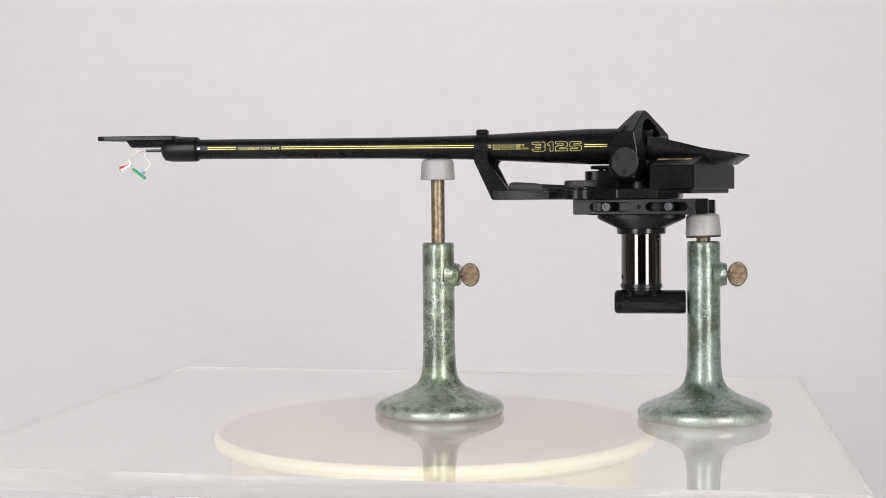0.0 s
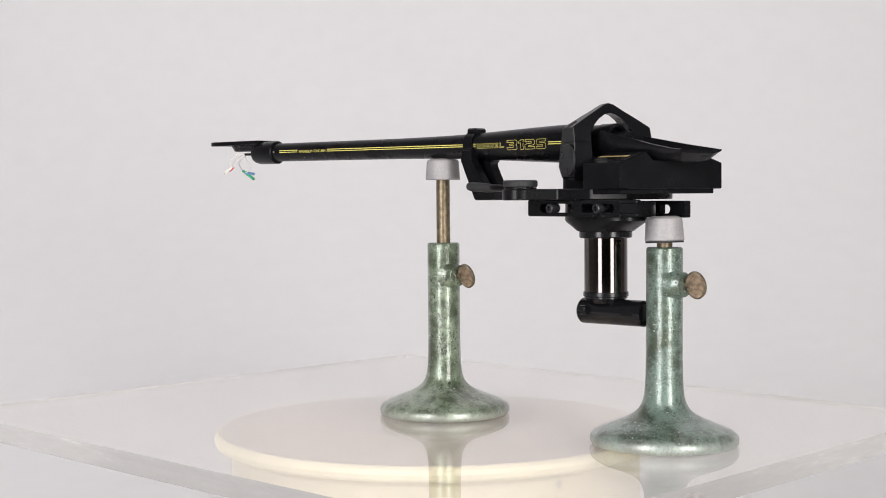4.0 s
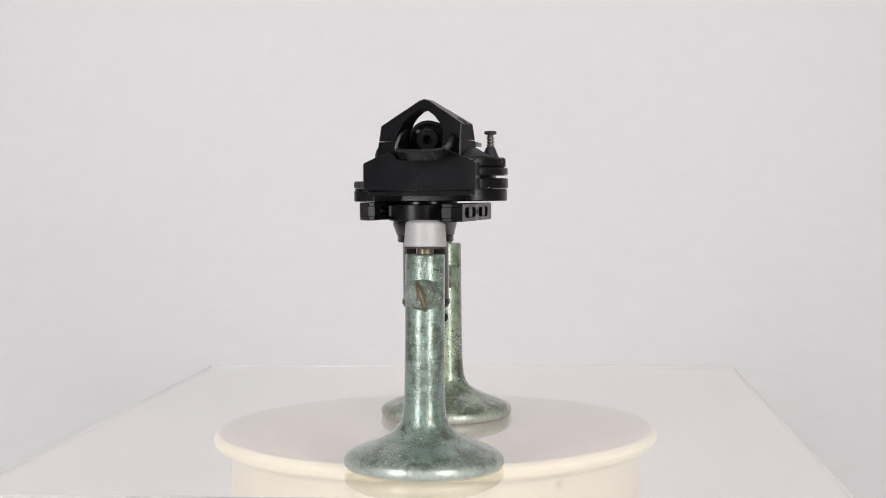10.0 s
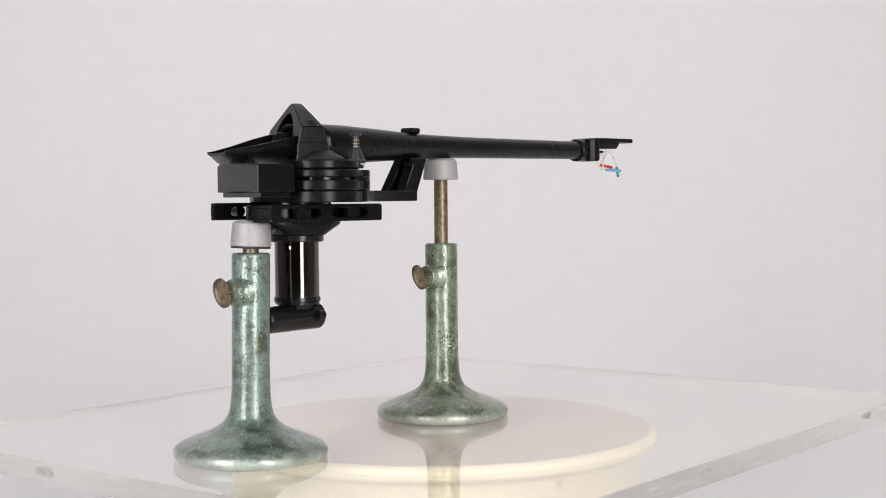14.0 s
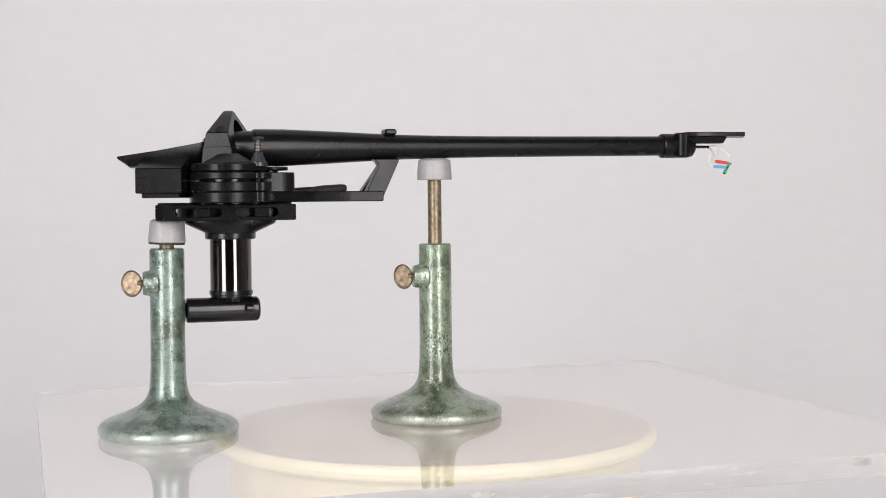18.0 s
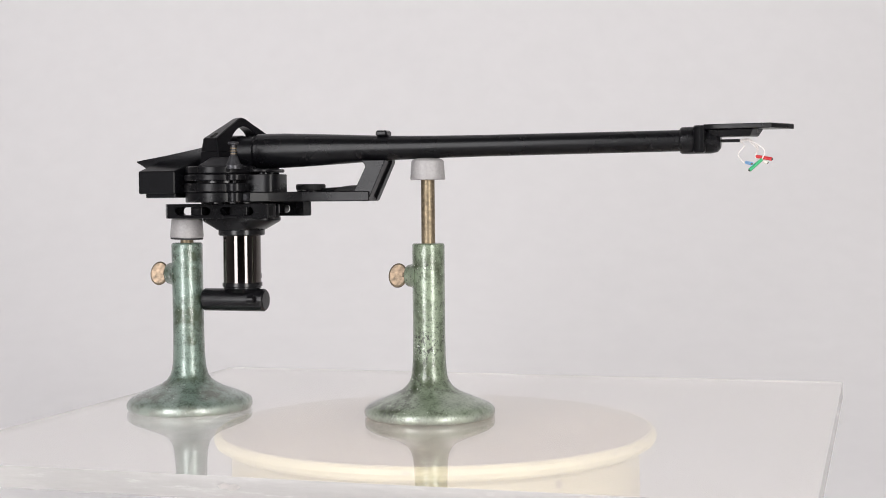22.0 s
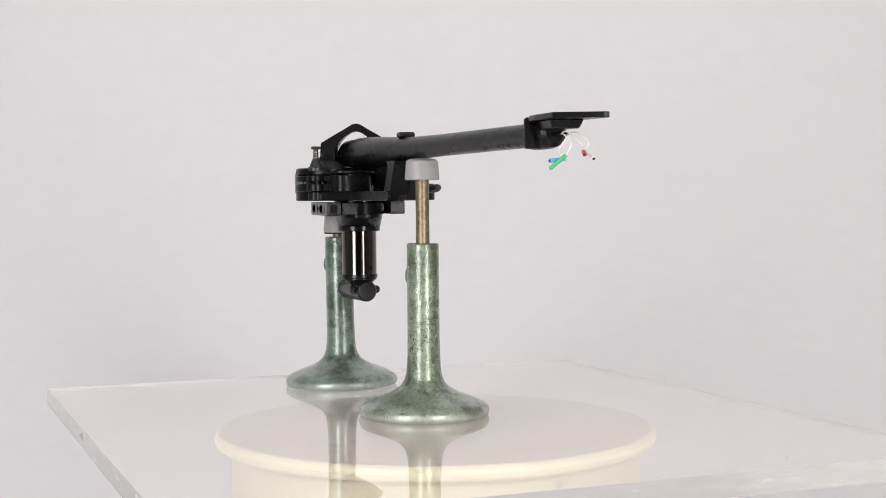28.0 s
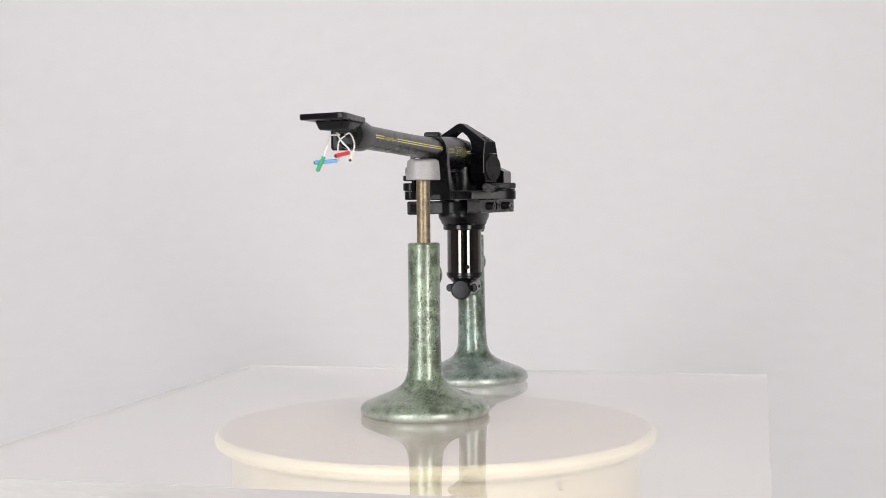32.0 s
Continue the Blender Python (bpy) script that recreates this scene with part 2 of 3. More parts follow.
def sweep(points, r, n=8, steps=8, bm=None):
    """A round wire through the points."""
    bm = bm or bmesh.new()
    pts = [Vector(p) for p in points]
    path = []
    for i in range(len(pts) - 1):
        p0, p1, p2, p3 = pts[max(i - 1, 0)], pts[i], pts[i + 1], pts[min(i + 2, len(pts) - 1)]
        for s in range(steps):
            t = s / steps
            path.append(0.5 * (2 * p1 + (p2 - p0) * t + (2 * p0 - 5 * p1 + 4 * p2 - p3) * t * t + (3 * p1 - p0 - 3 * p2 + p3) * t ** 3))
    path.append(pts[-1])
    rings = []
    for i, p in enumerate(path):
        d = path[min(i + 1, len(path) - 1)] - path[max(i - 1, 0)]
        q = d.to_track_quat("Z", "Y")
        rings.append([bm.verts.new(p + q @ Vector((r * math.cos(2 * math.pi * k / n), r * math.sin(2 * math.pi * k / n), 0))) for k in range(n)])
    for a, b in zip(rings, rings[1:]):
        for k in range(n):
            bm.faces.new((a[k], a[(k + 1) % n], b[(k + 1) % n], b[k]))
    bm.faces.new(rings[0][::-1])
    bm.faces.new(rings[-1])
    return finish(bm)


def arc(cx, cy, r, a0, a1, n=10):
    return [(cx + r * math.cos(radians(a0 + (a1 - a0) * i / n)), cy + r * math.sin(radians(a0 + (a1 - a0) * i / n))) for i in range(n + 1)]


def thing(name, label, category, group=""):
    return tagged(new(name), label, category, group)


# ---- the studio ----
def studio():
    bm = bmesh.new()
    prof = [(-2.6, -0.105), (0.13, -0.105)] + [(0.13 + 1.07 * math.sin(radians(a)), 0.965 - 1.07 * math.cos(radians(a))) for a in range(3, 91, 3)] + [(1.2, 2.6)]
    rows = [[bm.verts.new((x, y, z)) for y, z in prof] for x in (-2.2, 2.2)]
    for i in range(len(prof) - 1):
        bm.faces.new((rows[0][i], rows[0][i + 1], rows[1][i + 1], rows[1][i]))
    finish(bm)
    bmesh.ops.solidify(bm, geom=list(bm.faces), thickness=0.004)
    ob = part("backdrop", bm, M_BACK, scale=1)
    tagged(ob, "seamless pale grey paper sweep behind the turntable", "backdrop", kind="structure")
    for name, b in (("wall_left", (-2.3, -2.2, -2.7, 1.3, -0.2, 2.7)), ("wall_right", (2.2, 2.3, -2.7, 1.3, -0.2, 2.7)),
                    ("wall_back", (-2.2, 2.2, -2.7, -2.6, -0.2, 2.7)), ("wall_front", (-2.2, 2.2, 1.25, 1.35, -0.2, 2.7))):
        tagged(part(name, box(*b, bev=0), M_ROOM if name == "wall_back" else M_WALL, scale=1), "plain painted studio wall", "wall", kind="structure")
    tagged(part("ceiling", box(-2.3, 2.3, -2.7, 1.35, 2.7, 2.8, bev=0), M_WALL, scale=1), "pale studio ceiling", "ceiling", kind="structure")
    tagged(part("floor", box(-2.3, 2.3, -2.7, 1.35, -0.3, -0.2, bev=0), M_ROOM, scale=1), "dark studio floor", "floor", kind="structure")


studio()

PLATE, GAP = 11.0, 5.0   # acrylic thickness and its height over the platter, mm


def turntable():
    base = thing("display_turntable", "cream plastic display turntable with a round pale grey platter", "turntable")
    z = -PLATE - GAP
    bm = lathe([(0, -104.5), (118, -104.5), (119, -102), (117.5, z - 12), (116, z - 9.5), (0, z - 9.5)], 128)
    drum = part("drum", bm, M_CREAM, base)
    ang = radians(-90 + 32.5)
    part("stain", disc(2.2, -0.3, 0.3, 0.1, 12), M_STAIN, drum, "small dark mark on the drum",
         m=Matrix.Translation((0.1176 * math.cos(ang), 0.1176 * math.sin(ang), (z - 15) * MM)) @ Matrix.Rotation(ang, 4, "Z") @ Matrix.Rotation(radians(90), 4, "Y"))
    bm = lathe([(0, z - 9.3), (118, z - 9.3), (123, z - 8.8), (126.5, z - 6.8), (127.6, z - 4.2), (126.9, z - 1.8), (125.2, z - 0.5), (124.2, z - 0.6), (124, z - 1.5), (0, z - 1.5)], 128)
    top = part("platter", bm, M_RIM, base, "turning cream plastic platter")
    part("boss", disc(5, z - 0.3, -PLATE - 1.3, 0.4, 32), M_CLEAR, top, "small clear spacer")
    part("pad", disc(123.9, z - 1.4, z - 0.2, 0.3, 128), M_PAD, top, "pale pinkish-grey pad")
    return top


TOP = turntable()


def acrylic_plate():
    ob_bm = box(-222.5, 222.5, -193, 193, -PLATE, 0, bev=0, at=Matrix.Translation((120.5, 2.5, 0)) @ Matrix.Rotation(radians(-1.4), 4, "Z"))
    ob_bm.normal_update()
    for f in ob_bm.faces:
        if abs(f.normal.z) < 0.95:
            f.material_index = 1
    ob = part("acrylic_sheet", ob_bm, [M_CLEAR, M_SAWN], sharp=5)
    ob.visible_shadow = False
    for x, y, r in ((-41.5, 181.5, 0.7), (216.2, -128.9, 1.0), (323.6, 102.6, 0.9), (262, 60, 0.6)):
        part("speck", prism([(x + r * f * math.cos(a * 1.05), y + r * f * math.sin(a * 1.05)) for a, f in ((0, 1.0), (1, 0.6), (2, 0.9), (3, 0.7), (4, 1.1), (5, 0.6))], 0.005, 0.05, 0), M_SPECK, ob, "tiny dark speck")
    # irregular grey patches laid on the cut edge faces
    blot = [(-7, -0.6), (-4, -2.2), (0, -1.6), (3, -2.6), (7.5, -0.8), (5.5, 1.2), (2, 0.7), (-1, 2.1), (-4.5, 1.4)]
    for x, y, z, turn, k in ((78.5, -189.6, -5.0, 88.6, 0.8), (269.2, -194.3, -3.6, 88.6, 1.0), (-100.2, 78.1, -5.6, -1.4, 1.2)):
        put = Matrix.Translation((x, y, z)) @ Matrix.Rotation(radians(turn), 4, "Z") @ Matrix.Rotation(radians(-90), 4, "Y") @ Matrix.Rotation(radians(90), 4, "Z")
        part("edge_patch", prism([(a * k, b * k) for a, b in blot], -0.2, 0.08, 0, at=put), M_EDGE_PATCH, ob, "irregular grey patch on the cut edge")
    return tagged(ob, "clear rectangular acrylic sheet with sawn edges on the turntable", "acrylic sheet")


SHEET = acrylic_plate()


# ---- the two laboratory stands ----
def stand(name_label, paint, foot, rod_top, cap_z0, cap_z1, tilt, wing_tilt):
    st = thing("lab_stand", name_label, "stand", "adjustable stands under the arm")
    prof = [(0, 0.3), (33, 0.3), (36.0, 0.0), (37.0, 0.5), (37.7, 1.6), (37.9, 3.0), (37.6, 4.5), (36.6, 6.0), (34.8, 7.3), (32, 8.6), (28.4, 10.0), (24.4, 11.5), (20.2, 13.1), (16.4, 15.0),
            (13.4, 17.2), (11.5, 20.0), (10.4, 23.4), (9.85, 28), (9.55, 34), (9.35, 44), (9.35, 97.8), (8.9, 98.6), (8.3, 98.9), (4.3, 98.9), (4.2, 94), (0, 94)]
    prof = [(r, z + foot * max(0.0, 1 - z / 45)) for r, z in prof]
    body = part("column", lathe(prof, 96), paint, st, sharp=50)
    boss = lathe([(0, 5), (9.4, 5.6), (8.4, 7.6), (7.4, 9.0), (6.7, 10.4), (6.4, 12.2), (5.9, 13.0), (3.2, 13.2), (0, 13.2)], 40, at=Matrix.Translation((0, 0, 80)) @ Matrix.Rotation(radians(-90), 4, "Y"))
    part("boss", boss, paint, st, sharp=45)
    part("sliding_rod", disc(3.95, 92, rod_top, 0.4, 32), M_BRASS, st, "tarnished brass rod")
    screw = part("thumbscrew", rod((-12.5, 0, 80), (-16.0, 0, 80), 1.9), M_BRONZE, st, "worn bronze thumbscrew")
    wing = bmesh.new()
    n = 28
    rows = []
    for k, (s, h) in enumerate(((0.86, -1.15), (1.0, -0.6), (1.0, 0.6), (0.86, 1.15))):
        rows.append([wing.verts.new((-18.9 + 5.6 * s * math.cos(2 * math.pi * i / n), h, 7.3 * s * math.sin(2 * math.pi * i / n))) for i in range(n)])
    for a, b in zip(rows, rows[1:]):
        for i in range(n):
            wing.faces.new((a[i], a[(i + 1) % n], b[(i + 1) % n], b[i]))
    wing.faces.new(rows[0]).material_index = 1
    wing.faces.new(rows[-1][::-1]).material_index = 1
    finish(wing)
    wing.transform(Matrix.Translation((-14.5, 0, 80)) @ Matrix.Rotation(radians(9), 4, "Z") @ Matrix.Translation((14.5, 0, 0)) @ Matrix.Rotation(radians(wing_tilt), 4, "X"))
    wing = part("wing", wing, [M_BRONZE, M_WORNBRASS], screw)
    h = cap_z1 - cap_z0
    cap = lathe([(0, 0.1), (5.5, 0.1), (5.5, 0), (9.6, 0), (10.05, 0.5), (10.0, 1.4), (9.3, h - 1.7), (8.7, h - 0.9), (7.2, h - 0.2), (6.2, h), (0, h)], 48)
    part("rest_cap", cap, M_ALU, st, "dull grey aluminium cap", m=Matrix.Translation((0, 0, cap_z0 * MM)) @ Matrix.Rotation(radians(tilt), 4, "Y"))
    if foot < -1.5:
        part("cap_lip", disc(9.75, -1.0, 0.06, 0.2, 40), M_KNURL, st, "dark felt ring under the cap", m=Matrix.Translation((0, 0, cap_z0 * MM)) @ Matrix.Rotation(radians(tilt), 4, "Y"))
    return st


STAND1 = stand("green hammer-enamel stand with raised brass rod under the arm tube", M_GREEN, -1.0, 137, 135.3, 147.6, 0, -20)
STAND2 = stand("blue-green hammer-enamel stand with lowered rod under the base", M_TEAL, -2.0, 103.5, 102.0, 114.6, 2.0, -17)


# ---- the tonearm ----
ROT = Matrix.Translation((0.0005, 0.0012, 0)) @ Matrix.Rotation(radians(-25.5), 4, "Z") @ Matrix.Diagonal((1, 0.965, 1, 1))      # the bearing yoke stands askew to the tube
SKEW = Matrix(((1, 0.466, 0, 0), (-0.05, 1, 0, 0), (0, 0, 1, 0), (0, 0, 0, 1)))    # and so is the weight
SWING = Matrix.Rotation(radians(-9.5), 4, "Z")     # the mounting base is swung a little


def tube_centre(u):
    return 153.8 + (u - 15) * 0.0066


def tube_radius(u):
    table = [(-16, 9.2), (12.4, 9.3), (14.0, 10.3), (30, 10.2), (48, 9.45), (66, 8.6), (82, 7.75), (98, 7.05), (120, 6.5), (150, 6.15), (190, 6.0), (262, 5.85)]
    return float(np.interp(u, [a for a, b in table], [b for a, b in table]))


def on_tube(u, z, lift=0.06):
    """A point of the tube's printed side at height z."""
    r, c = tube_radius(u) + lift, tube_centre(u)
    dz = max(-r, min(r, z - c))
    return Vector((u, math.sqrt(max(r * r - dz * dz, 0.0)), c + dz))


# outlined print: each character as closed contours in a unit cell
GLYPHS = {
    "3": [[(0, 1), (0.86, 1), (1, 0.88), (1, 0.58), (0.92, 0.5), (1, 0.42), (1, 0.12), (0.86, 0), (0.12, 0), (0, 0.1), (0, 0.27), (0.66, 0.27), (0.66, 0.40), (0.26, 0.40), (0.26, 0.60), (0.66, 0.60), (0.66, 0.74), (0, 0.74)]],
    "1": [[(0.42, 1), (1, 1), (1, 0), (0.42, 0), (0.42, 0.66), (0, 0.6), (0, 0.82)]],
    "2": [[(0, 1), (0.86, 1), (1, 0.88), (1, 0.52), (0.86, 0.40), (0.36, 0.33), (0.36, 0.26), (1, 0.26), (1, 0), (0, 0), (0, 0.44), (0.14, 0.55), (0.64, 0.61), (0.64, 0.74), (0, 0.74)]],
    "S": [[(0.14, 1), (0.98, 1), (0.98, 0.74), (0.36, 0.74), (0.36, 0.62), (0.86, 0.62), (1, 0.5), (1, 0.12), (0.86, 0), (0.02, 0), (0.02, 0.26), (0.64, 0.26), (0.64, 0.38), (0.14, 0.38), (0, 0.5), (0, 0.88)]],
    "M": [[(0, 0), (0, 1), (0.32, 1), (0.5, 0.5), (0.68, 1), (1, 1), (1, 0), (0.76, 0), (0.76, 0.5), (0.6, 0), (0.4, 0), (0.24, 0.5), (0.24, 0)]],
    "O": [[(0.16, 1), (0.84, 1), (1, 0.86), (1, 0.14), (0.84, 0), (0.16, 0), (0, 0.14), (0, 0.86)], [(0.3, 0.72), (0.7, 0.72), (0.7, 0.28), (0.3, 0.28)]],
    "D": [[(0, 1), (0.8, 1), (1, 0.84), (1, 0.16), (0.8, 0), (0, 0)], [(0.3, 0.72), (0.7, 0.72), (0.7, 0.28), (0.3, 0.28)]],
    "E": [[(0, 1), (1, 1), (1, 0.74), (0.34, 0.74), (0.34, 0.62), (0.9, 0.62), (0.9, 0.38), (0.34, 0.38), (0.34, 0.26), (1, 0.26), (1, 0), (0, 0)]],
    "L": [[(0, 1), (0.34, 1), (0.34, 0.26), (1, 0.26), (1, 0), (0, 0)]],
}


def outlined(words, u_left, u_right, z0, z1, line, cells, parent, label):
    """Characters printed as thin lines round their contours, laid on the tube; cells give each one its stretch of the width."""
    bm = bmesh.new()
    for ch, (f0, f1) in zip(words, cells):
        a, w = u_left + (u_right - u_left) * f0, (u_right - u_left) * (f1 - f0)
        for loop in GLYPHS[ch]:
            pts = [Vector((a + w * x, z0 + (z1 - z0) * y)) for x, y in loop]
            n = len(pts)
            inner = []
            for k, p in enumerate(pts):
                d0, d1 = (p - pts[k - 1]).normalized(), (pts[(k + 1) % n] - p).normalized()
                n0, n1 = Vector((-d0.y, d0.x)), Vector((-d1.y, d1.x))
                mid = n0 + n1
                inner.append((p + mid * (line / max(0.5, mid.dot(n0))) / 1.0, p))
            for k in range(n):
                (a0, b0), (a1, b1) = inner[k], inner[(k + 1) % n]
                steps = max(1, int((b1 - b0).length / 0.7))
                rows = [[bm.verts.new(on_tube(*q0.lerp(q1, i / steps), 0.06)) for q0, q1 in ((a0, a1), (b0, b1))] for i in range(steps + 1)]
                for r0, r1 in zip(rows, rows[1:]):
                    bm.faces.new((r0[0], r0[1], r1[1], r1[0]))
    return part("lettering", finish(bm), M_GOLD, parent, label)


def small_print(words, u_left, u_right, z0, z1, parent, label):
    """A line of solid characters laid on the tube."""
    cu = bpy.data.curves.new("letters", "FONT")
    cu.body = words
    cu.resolution_u = 6
    tmp = new("letters", cu)
    bpy.context.view_layer.update()
    me = bpy.data.meshes.new_from_object(tmp.evaluated_get(bpy.context.evaluated_depsgraph_get()))
    bm = bmesh.new()
    bm.from_mesh(me)
    bpy.data.objects.remove(tmp)
    bpy.data.curves.remove(cu)
    bpy.data.meshes.remove(me)
    for cuts in (0.25, 0.1):
        bmesh.ops.subdivide_edges(bm, edges=[e for e in bm.edges if e.calc_length() > cuts], cuts=3)
    xs, ys = [v.co.x for v in bm.verts], [v.co.y for v in bm.verts]
    x0, x1, y0, y1 = min(xs), max(xs), min(ys), max(ys)
    for v in bm.verts:
        a, b = (v.co.x - x0) / (x1 - x0), (v.co.y - y0) / (y1 - y0)
        v.co = on_tube(u_left + (u_right - u_left) * a, z0 + (z1 - z0) * b, 0.06)
    return part("lettering", bm, M_GOLD, parent, label)


def stripe(u0, u1, z_mid, half, parent):
    bm = bmesh.new()
    n = max(2, int(abs(u1 - u0) / 4))
    rows = []
    for k in range(n + 1):
        u = u0 + (u1 - u0) * k / n
        zz = tube_centre(u) + z_mid
        rows.append([bm.verts.new(on_tube(u, zz + s * half, 0.05)) for s in (-1, 0, 1)])
    for a, b in zip(rows, rows[1:]):
        for j in range(2):
            bm.faces.new((a[j], a[j + 1], b[j + 1], b[j]))
    return part("pinstripe", finish(bm), M_GOLD, parent, "thin yellow printed line")


def stem_cone():
    """A long lug that narrows down to the round pillar collar."""
    bm = bmesh.new()
    rows = []
    for z, ru, rv in ((114.9, 25.0, 14.2), (112.9, 25.0, 14.2), (111.9, 23.8, 14.1), (107.9, 15.0, 13.9), (107.3, 14.0, 13.8)):
        rows.append([bm.verts.new((ru * math.copysign(abs(math.cos(a)) ** 0.8, math.cos(a)), rv * math.copysign(abs(math.sin(a)) ** 0.8, math.sin(a)), z)) for a in [2 * math.pi * i / 64 for i in range(64)]])
    for a, b in zip(rows, rows[1:]):
        for i in range(64):
            bm.faces.new((a[i], a[(i + 1) % 64], b[(i + 1) % 64], b[i]))
    bm.faces.new(rows[0])
    bm.faces.new(rows[-1][::-1])
    return finish(bm)


def tonearm():
    arm = thing("tonearm", "black magnesium record-player tonearm resting on two stands", "tonearm")
    # tube
    us = [-1.5, 5, 12.4, 13.2, 14.0, 20, 30, 40, 50, 60, 70, 80, 90, 100, 115, 130, 150, 175, 200, 225, 250, 264]
    bm = bmesh.new()
    n = 64
    rings = [[bm.verts.new((u, tube_radius(u) * math.cos(2 * math.pi * i / n), tube_centre(u) + tube_radius(u) * math.sin(2 * math.pi * i / n))) for i in range(n)] for u in us]
    for a, b in zip(rings, rings[1:]):
        for i in range(n):
            bm.faces.new((a[i], a[(i + 1) % n], b[(i + 1) % n], b[i]))
    bm.faces.new(rings[0])
    bm.faces.new(rings[-1][::-1])
    tube = part("arm_tube", finish(bm), M_BLACK, arm)
    outlined("312S", 62.3, 34.0, 151.3, 156.7, 0.19, ((0, 0.27), (0.31, 0.43), (0.47, 0.72), (0.76, 1.0)), tube, "outlined yellow model number")
    outlined("MODEL", 84.6, 64.4, 152.7, 155.4, 0.15, ((0, 0.19), (0.22, 0.39), (0.42, 0.59), (0.62, 0.78), (0.82, 1.0)), tube, "outlined yellow lettering")
    small_print("MAGNESIUM TONE-ARM", 236.0, 211.5, 154.4, 156.0, tube, "small yellow lettering")
    for u0, u1 in ((255, 237.6), (210, 96), (88.2, 86), (32.5, 19.5)):
        for s in (0.55, -0.55):
            stripe(u0, u1, 0.35 + s, 0.23, tube)
    part("set_screw", disc(0.8, 0, 0.35, 0.1, 16, at=Matrix.Translation(on_tube(260.5, 155.6, -0.1)) @ Matrix.Rotation(radians(-90), 4, "X")), M_STEEL, tube, "tiny bright steel screw")
    # socket collar
    zc = tube_centre(270)
    ax = Matrix.Translation((0, 0, zc)) @ Matrix.Rotation(radians(90), 4, "Y")
    part("collar", lathe([(0, 262.3), (6.6, 262.3), (7.3, 263.2), (7.4, 266), (7.3, 279), (6.6, 282.5), (4.6, 284.2), (0, 284.4)], 48, at=ax), M_BLACK, arm)
    part("clamp_block", prism([(269.8, -2), (269.8, -8.2), (271.5, -10.2), (275.0, -11.2), (276.4, -10.4), (276.4, -2)], 148.4, 163.2, 0.9), M_BLACK, arm)
    # headshell, set askew
    hs = part("headshell", prism([(275.5, -9.4), (281, -11.6), (290, -13.4), (311.5, -15.2), (322.2, 5.2), (322.4, 7.8), (318, 8.6), (276.5, 6.2)], 160.9, 163.6, 0.35), M_BLACK, arm)
    part("mounting_block", prism([(279.5, -6.0), (290.5, -8.6), (300.0, -9.6), (304, 2.4), (300, 4.4), (279.5, 4.2)], 156.9, 161.0, 0.5, taper=1.22), M_BLACK, hs)
    part("cartridge_pin", rod((283, -1.2, 154.9), (294.5, -1.6, 154.9), 0.8), M_GLOSSPAINT, hs)
    part("cartridge_pin", rod((283, 1.6, 154.9), (294.5, 1.4, 154.9), 0.8), M_GLOSSPAINT, hs)
    # leads
    leads = [((294, -1.6, 154.9), (299, -1.5, 155.5), (303.5, 2, 151.5), (302.8, 5.0, 148.2), (302.6, 5.2, 146.4), (311.0, 1.2, 144.7), M_RED, "red"),
             ((294, 1.4, 154.9), (298, 4.5, 155.2), (302.5, 7.6, 151), (302, 7.2, 147.6), (302.3, 6.8, 146.5), (308.4, 7.2, 142.9), M_WHITE, "white"),
             ((294, -1.6, 154.6), (300.5, -4, 154.3), (307, -3.5, 150), (306.8, -5.0, 146.2), (306.1, -5.7, 144.5), (300.0, -10.4, 138.7), M_LGREEN, "green"),
             ((294, 1.4, 154.6), (296.5, -1, 152), (293.5, -2.6, 147.5), (296, -1.6, 143.6), (297.8, -1.8, 143.0), (301.2, -11.4, 142.1), M_BLUE, "blue")]
    for a, b, c, d, e, f, mat, col in leads:
        w = part("lead_wire", sweep([a, b, c, d, e], 0.36), M_WIRE, hs, "thin pale lead wire")
        part("sleeve", rod(e, f, 0.9, 1.0, 0.15, 16), mat, w, col + " cartridge clip sleeve")
        tip = Vector(f) + (Vector(f) - Vector(e)).normalized() * 0.5
        part("clip_tip", rod(f, tip, 0.7, 0.6, 0.1, 12), M_WORN, w, "dark metal clip end")
    # finger rest hook round the tube, and its carrying bar
    bm = bmesh.new()
    rows = []
    for u0, u1, r0, r1, a in [(88.2, 94.6, 7.25, 9.0, 100 - k * 14) for k in range(12)]:
        ca, sa = math.cos(radians(a)), math.sin(radians(a))
        drop = max(0.0, (20 - a) / 14) * 0.35
        c = tube_centre(91)
        rows.append([bm.verts.new((u - drop, r * ca, c + r * sa)) for u, r in ((u0, r0), (u1, r0), (u1, r1), (u0, r1))])
    for a, b in zip(rows, rows[1:]):
        for j in range(4):
            bm.faces.new((a[j], a[(j + 1) % 4], b[(j + 1) % 4], b[j]))
    bm.faces.new(rows[0])
    bm.faces.new(rows[-1][::-1])
    rest = part("arm_rest", finish(bm), M_CRACKLE, arm)
    part("hook_end", box(88.1, 94.9, -4.6, 5.2, 161.2, 164.5, 0.9), M_CRACKLE, rest)
    for v0, v1, zt in ((3.4, 9.6, 152.0), (-8.4, -1.6, 147.4)):
        side = Matrix(((1, 0, 0, 0), (0, 0, 1, 0), (0, 1, 0, 0), (0, 0, 0, 1)))
        more = 1.0 if v0 > 0 else 0.0
        pts = [(74.5, 126.5), (84.6 + more, 124.2), (94.6 + more, 146.0), (94.9, zt)] + ([(87.8, zt), (87.4, 145.6)] if more else [(79.5, zt), (81.6, 146.2), (82.8, 144.6), (83.0, 143.4)]) + [(76.2, 129.9)]
        part("strut", prism(pts, v0, v1, 0.35, at=side), M_CRACKLE, rest)
